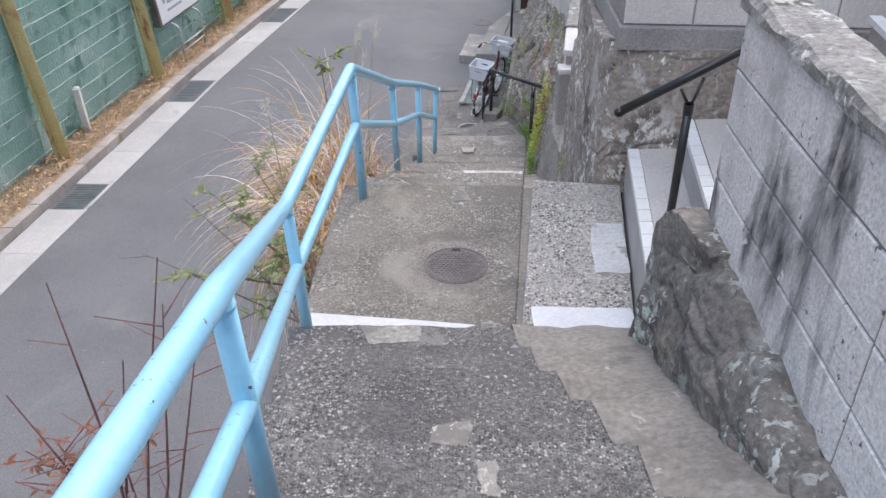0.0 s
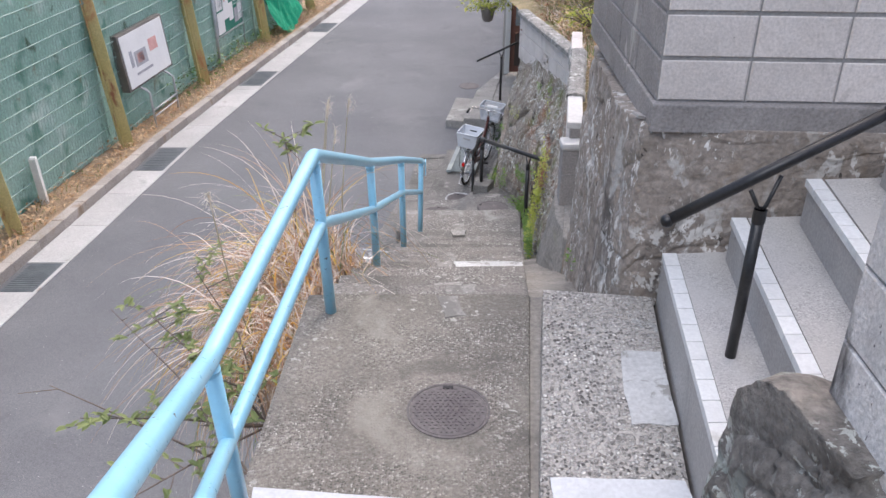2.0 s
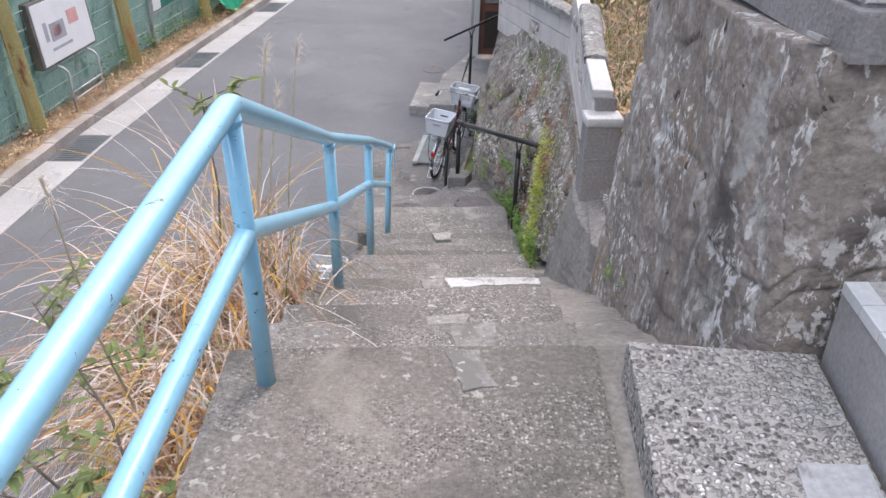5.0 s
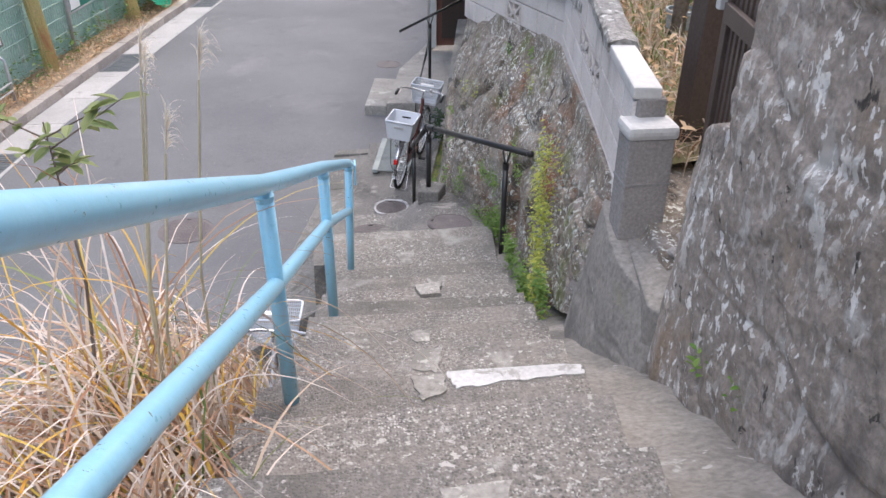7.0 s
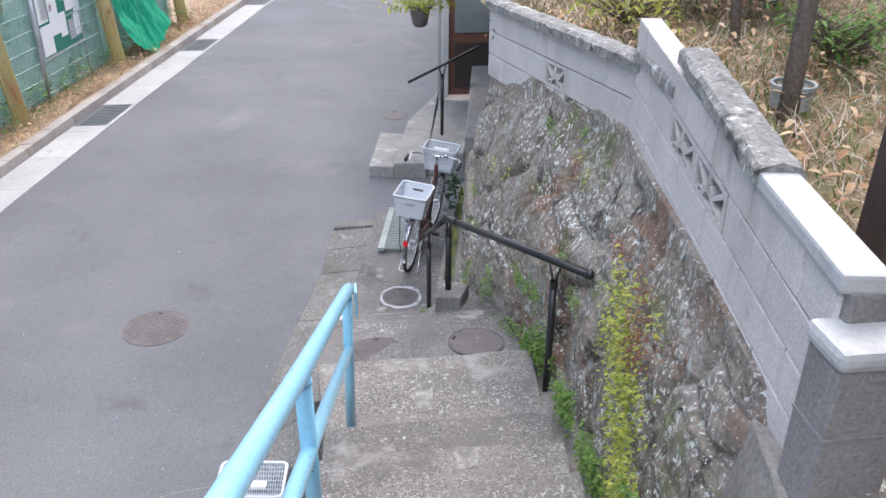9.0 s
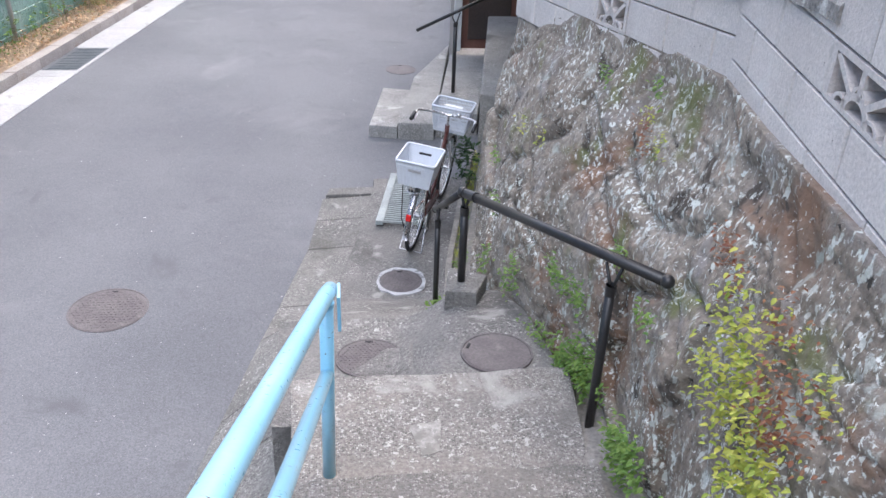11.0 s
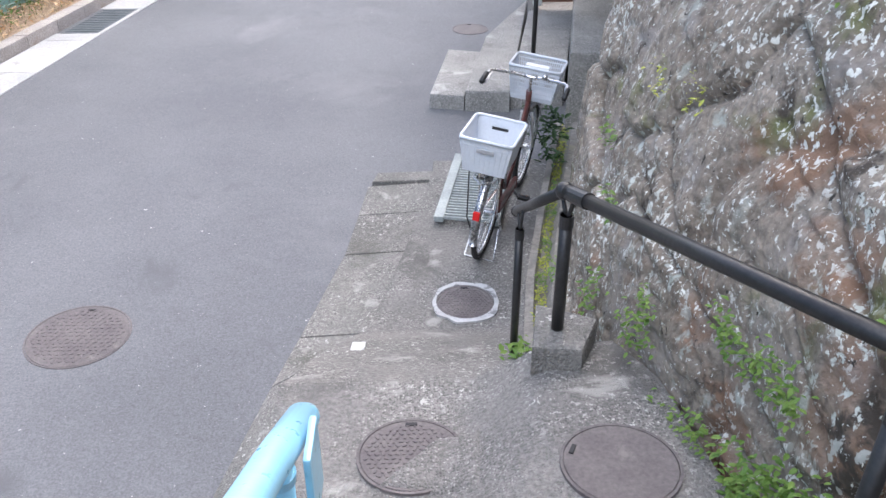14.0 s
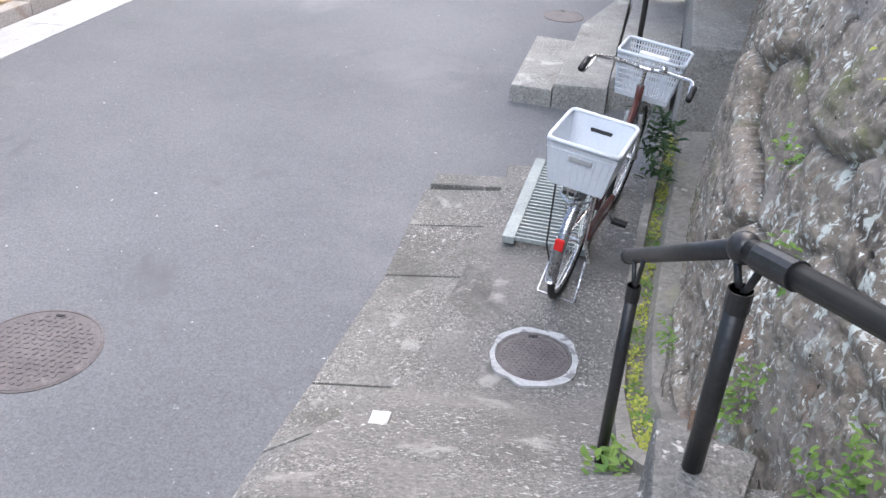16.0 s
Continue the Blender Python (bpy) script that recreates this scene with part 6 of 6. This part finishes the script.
def weed(label, spots, n, size, m, name="fern_weed", spread=0.08):
    """Leaf tufts on the rock; spots: (share along, share up)."""
    for u, v in spots:
        c = Vector(rock_face(u, v)) + Vector((-0.05, 0, 0))
        bm = bmesh.new()
        for k in range(n):
            o = Vector((-abs(rnd(0, 0.05)), random.gauss(0, spread), random.gauss(0, spread * 0.8)))
            leaf(bm, c + o, Vector((-0.8, rnd(-1, 1), rnd(-0.6, 1.0))), size * rnd(0.6, 1.3), 0.3, 0.62)
        tagged(finish(name, bm, m), label, "weed", "wall weeds", "stuff")


def on(y, z):
    """The share along and up the rock at a place seen from the side."""
    xb, zb, xt, zt = along(RB, y)
    return ((y - 7.0) / 8.9, min(0.97, max(0.03, (z - zb) / (zt - zb))))


def scatter(y0, z0, y1, z1, n, wide=0.05):
    return [on(lerp(y0, y1, (k + 0.5) / n) + rnd(-wide, wide), lerp(z0, z1, (k + 0.5) / n) + rnd(-wide, wide)) for k in range(n)]


weed("yellow-green fern growing from the rock", scatter(9.20, -1.90, 8.98, -2.12, 7, 0.08) + scatter(8.84, -2.04, 8.66, -2.26, 8, 0.09) + scatter(8.52, -2.26, 8.30, -2.44, 6), 80, 0.024, LEAF_YELLOW, spread=0.10)
weed("small yellow-green fern on the rock", [on(9.3, -2.14), on(8.93, -1.75), on(8.65, -1.73), on(12.0, -2.37), on(11.65, -2.3), on(10.67, -1.80), on(10.45, -1.86)], 34, 0.020, LEAF_YELLOW, spread=0.045)
weed("fresh green weed tuft at the foot of the rock", scatter(9.15, -2.72, 8.75, -2.62, 5) + scatter(9.85, -2.93, 9.45, -2.78, 4) + scatter(10.72, -3.18, 10.25, -2.95, 7, 0.04) + scatter(8.32, -2.42, 8.24, -2.26, 2), 120, 0.027, LEAF, spread=0.075)
weed("small green weed rooted in a rock crack", [on(12.6, -3.62), on(11.88, -3.3), on(11.45, -3.14), on(11.35, -3.10)] + scatter(11.0, -2.80, 10.52, -2.72, 6, 0.03) + scatter(12.0, -3.70, 10.85, -3.16, 9, 0.03) + [on(9.8, -2.3), on(10.35, -2.35), on(10.69, -1.69), on(11.28, -1.81), on(12.29, -2.72), on(11.83, -3.18), on(11.97, -2.87), on(11.38, -2.99)], 46, 0.024, LEAF, spread=0.045)
weed("small russet weed on the rock", [on(9.5, -1.83), on(9.39, -1.82), on(8.98, -1.73), on(8.84, -1.89), on(8.74, -1.92), on(8.82, -1.99), on(8.70, -1.80), on(10.6, -1.90)], 60, 0.020, LEAF_RED, spread=0.06)
# moss and weeds along the channel curb
random.seed(11)
for k in range(26):
    y = lerp(11.95, 15.6, k / 25)
    bm = bmesh.new()
    for j in range(70):
        leaf(bm, (ar(y) + rnd(0.04, 0.12), y + rnd(-0.09, 0.09), az(y) + 0.03 + rnd(0, 0.04)), any_way(0.1, 1.0), rnd(0.012, 0.026), 0.2, 0.65)
    tagged(finish("moss_tuft", bm, LEAF_YELLOW if k % 3 else LEAF), "yellow-green moss and weeds in the curb channel", "weed", "curb weeds", "stuff")
for x, y, z in ((0.46, 12.0, -3.72), (0.52, 12.05, -3.74), (0.92, 6.45, -1.50), (0.92, 6.2, -1.42), (0.95, 3.0, -0.68), (1.05, 10.62, -3.30), (0.86, 10.9, -3.34), (0.95, 11.3, -3.34)):
    bm = bmesh.new()
    for j in range(30):
        leaf(bm, (x + rnd(-0.05, 0.05), y + rnd(-0.07, 0.07), z + rnd(0, 0.05)), any_way(0.1, 1.0), rnd(0.02, 0.045), 0.2, 0.6)
    tagged(finish("weed_tuft", bm, LEAF), "small green weed in a joint of the concrete", "weed", "joint weeds", "stuff")

for x, y, z in ((1.02, 14.75, -4.02), (1.12, 15.05, -3.98), (1.0, 15.2, -4.0)):
    bm = bmesh.new()
    for j in range(60):
        leaf(bm, (x + rnd(-0.08, 0.08), y + rnd(-0.12, 0.12), z + rnd(0, 0.22)), any_way(-0.2, 0.9), rnd(0.05, 0.10), 0.25, 0.4)
    tagged(finish("leafy_weed", bm, LEAF_DARK), "dark leafy weed growing from the curb channel", "weed", "dark channel weeds", "stuff")

# garden growth behind the wall
random.seed(21)
def garden_z(x, y):
    return lerp(-1.45, -1.62, (y - 7) / 10) + 0.5 * ((max(0.0, x - 1.3) / 12.7) ** (1 / 1.6))


def inside(y):
    return 1.28 + 0.152 * (y - 7.66) if y < 10.3 else 1.76 - 0.06 * (y - 10.3)


def straw(bm, k):
    y = rnd(8.0, 17.5)
    x = inside(y) + rnd(0, 1) ** 1.4 * 6.5
    blade(bm, (x, y, garden_z(x, y) - 0.02), Vector((rnd(-0.9, 0.9), rnd(-0.9, 0.9), 1)), rnd(0.10, 0.34), rnd(0.006, 0.012), rnd(0.8, 2.6), rnd(-1, 1), 4)


clump("dry_grass", "tangled dry straw covering the garden", "grass", 8000, straw, DRYSTRAW, "stuff")
clump("green_grass", "green grass among the straw", "grass", 6500, straw, GREENBLADE, "stuff")
clump("pale_grass", "bleached dead grass in the garden", "grass", 3500, straw, PALESTRAW, "stuff")
clump("russet_grass", "reddish dead grass among the straw", "grass", 4500, straw, RUSSETBLADE, "stuff")
def fallen(bm, k):
    y = rnd(7.7, 16)
    x = inside(y) + rnd(0, 1) ** 1.3 * 4
    leaf(bm, (x, y, garden_z(x, y) + rnd(0.03, 0.20)), any_way(-0.3, 0.3), rnd(0.04, 0.09), 0.3)


clump("fallen_leaves", "russet fallen leaves among the straw", "leaves", 2600, fallen, LITTER, "stuff")


def tree(at, h, lean, label, r=0.05):
    ob = thing("tree", at, label, "tree", "garden trees")
    at = Vector(at)
    bm, lb = bmesh.new(), bmesh.new()
    topp = at + Vector((lean[0], lean[1], h))
    tube_bm([at - Vector((0, 0, 0.1)), at.lerp(topp, 0.4) + Vector((0.04, 0.02, 0)), topp], [r, r * 0.8, r * 0.5], 10, bm)
    for k in range(14):
        p = at.lerp(topp, rnd(0.35, 1.0))
        q = p + any_way(0.0, 1.0) * rnd(0.4, 1.1)
        tube_bm([p, p.lerp(q, 0.5) + Vector((0, 0, 0.05)), q], [r * 0.35, r * 0.2, r * 0.08], 6, bm)
        for j in range(60):
            leaf(lb, p.lerp(q, rnd(0.3, 1.1)) + any_way(-1, 1) * rnd(0, 0.22), any_way(-0.5, 0.6), rnd(0.05, 0.11), 0.25, 0.4)
    at_world(part("trunk", bm, BARK, ob, smooth=True))
    at_world(part("crown", lb, LEAF_DARK, ob))
    return ob


tree((2.15, 10.0, garden_z(2.15, 10.0)), 2.4, (0.1, 0.35), "slim grey garden tree with dark leaves", 0.055)
tree((2.6, 11.6, garden_z(2.6, 11.6)), 2.2, (-0.2, 0.4), "slim forked garden tree", 0.04)
tree((3.4, 10.6, garden_z(3.4, 10.6)), 2.6, (0.3, 0.2), "slim grey garden tree", 0.04)


def bush(at, rad, n, m, label, size=0.09):
    at = Vector(at)
    ob = thing("bush", at, label, "bush", "garden bushes")
    bm, lb = bmesh.new(), bmesh.new()
    for k in range(26):
        d = any_way(0.1, 1.2)
        q = at + Vector((d.x * rad[0], d.y * rad[1], d.z * rad[2])) * rnd(0.6, 1.0)
        tube_bm([at, at.lerp(q, 0.5) + any_way() * 0.1, q], [0.014, 0.009, 0.003], 5, bm)
        for j in range(n // 26):
            p = at.lerp(q, rnd(0.4, 1.05)) + any_way(-1, 1) * rnd(0, 0.22)
            leaf(lb, p, any_way(-0.5, 0.7), size * rnd(0.6, 1.3), 0.25, 0.42)
    at_world(part("stem", bm, TWIG, ob))
    at_world(part("foliage", lb, m, ob))


bush((3.2, 12.6, -1.2), (1.0, 1.0, 1.0), 900, LEAF_DARK, "dark evergreen bush at the back of the garden", 0.13)
bush((4.6, 11.0, -1.1), (1.5, 1.4, 1.3), 2400, LEAF_DARK, "dense dark evergreen bush", 0.13)
bush((5.2, 13.5, -1.1), (1.6, 1.6, 1.5), 2400, LEAF_DARK, "dense dark evergreen bush", 0.14)
bush((4.0, 8.9, -1.1), (1.0, 1.0, 1.1), 1500, LEAF_DARK, "dark evergreen bush beside the garden gate", 0.12)
bush((2.9, 10.9, -1.3), (0.5, 0.5, 0.5), 500, LEAF, "low green garden bush", 0.08)
bush((2.2, 14.2, -1.3), (0.8, 1.1, 0.9), 800, LEAF, "leafy green bush behind the front wall", 0.12)
bush((1.7, 16.2, -1.9), (0.6, 0.9, 1.1), 600, LEAF_YELLOW, "yellowing leafy bush by the far door", 0.07)
bush((2.0, 12.2, -1.35), (0.5, 0.7, 0.6), 420, LEAF_YELLOW, "bright yellow-green bush behind the front wall", 0.07)
bush((1.5, 13.35, -1.72), (0.42, 0.35, 0.5), 300, LEAF_RED, "russet climbing plant over the wall end", 0.05)
bush((3.3, 9.7, -1.2), (0.7, 0.8, 0.7), 900, LEAF, "leafy green bush among the garden straw", 0.10)
bush((2.7, 13.0, -1.3), (0.7, 0.8, 0.8), 700, LEAF_PALE, "pale green bush among the garden trees", 0.09)
basin = thing("garden_basin", (2.35, 10.1, -1.5), "pale blue plastic basin under the tree", "basin")
at_world(part("rim", ring_bm((2.22, 10.12, -1.22), 0.105, 0.12, 0.02, 28), GALV, basin))
at_world(part("bowl", disc_bm((2.22, 10.12, -1.25), 0.105, 0.10, 24), GALV, basin))

# hanging pot with drooping leaves by the far door
pot = thing("hanging_pot", (0.95, 17.6, -2.35), "dark hanging plant pot with drooping yellowish leaves", "plant pot")
at_world(part("bowl", tube_bm([(0.95, 17.6, -2.55), (0.95, 17.6, -2.52), (0.95, 17.6, -2.28)], [0.07, 0.10, 0.15], 20), DARKFRAME, pot, smooth=True))
at_world(part("rim", ring_bm((0.95, 17.6, -2.265), 0.14, 0.165, 0.03, 24), DARKFRAME, pot))
bm = bmesh.new()
for k in range(420):
    w = any_way(-0.4, 0.9)
    p = Vector((0.95, 17.6, -2.25)) + Vector((w.x * 0.55, w.y * 0.35, w.z * 0.25)) * rnd(0.1, 1.0)
    leaf(bm, p, any_way(-0.8, 0.4), rnd(0.05, 0.10), 0.3, 0.4)
at_world(part("foliage", bm, LEAF_YELLOW, pot, "drooping yellow-green leaves"))
at_world(part("bracket", tube_bm([(0.95, 17.6, -2.2), (0.95, 17.6, -1.75), (1.38, 18.92, -1.75)], 0.012, 8), BLACK, pot))

# verge litter, weeds by the fence
random.seed(31)
def litter(bm, k):
    y = rnd(5, 30)
    x = gx(y) - 0.78 - rnd(0, 1) ** 1.5 * 0.9
    leaf(bm, (x, y, FOOT + rnd(0.005, 0.16)), any_way(-0.3, 0.4), rnd(0.04, 0.10), 0.3)


clump("leaf_litter", "brown fallen leaves along the verge", "leaves", 4200, litter, LITTER, "stuff")
def verge_grass(bm, k):
    y = rnd(5, 30)
    x = gx(y) - 0.80 - rnd(0, 1) * 0.6
    blade(bm, (x, y, FOOT - 0.01), Vector((rnd(-0.6, 0.6), rnd(-0.6, 0.6), 1)), rnd(0.08, 0.26), rnd(0.005, 0.010), rnd(0.8, 2.4), rnd(-1, 1), 4)


clump("verge_grass", "dry tan grass along the fence", "grass", 3000, verge_grass, DRYSTRAW, "stuff")
clump("verge_weeds", "green weeds along the fence foot", "weed", 900, verge_grass, GREENBLADE, "stuff")
def fence_leaf(bm, k):
    y = rnd(17.5, 26)
    x = gx(y) - 0.95 - rnd(0, 0.5)
    leaf(bm, (x, y, FOOT + rnd(0.02, 0.45)), any_way(-0.3, 0.7), rnd(0.05, 0.11), 0.3)


clump("fence_plants", "low green leaves below the boards", "plants", 700, fence_leaf, LEAF, "stuff")
def bank_litter(bm, k):
    y = rnd(2.5, 8.2)
    zt = along([(1, -0.6), (3.4, -1.05), (5.1, -1.05), (6.8, -1.85), (8.4, -2.6)], y)[0]
    t = rnd(0, 0.5)
    leaf(bm, (sl(y) + 0.02 - 0.42 * t, y, lerp(zt, ROAD, t ** 0.8) + 0.05), any_way(-0.3, 0.5), rnd(0.02, 0.05), 0.3)


clump("bank_leaves", "dead brown leaves on the earth bank", "leaves", 700, bank_litter, LITTER, "stuff")
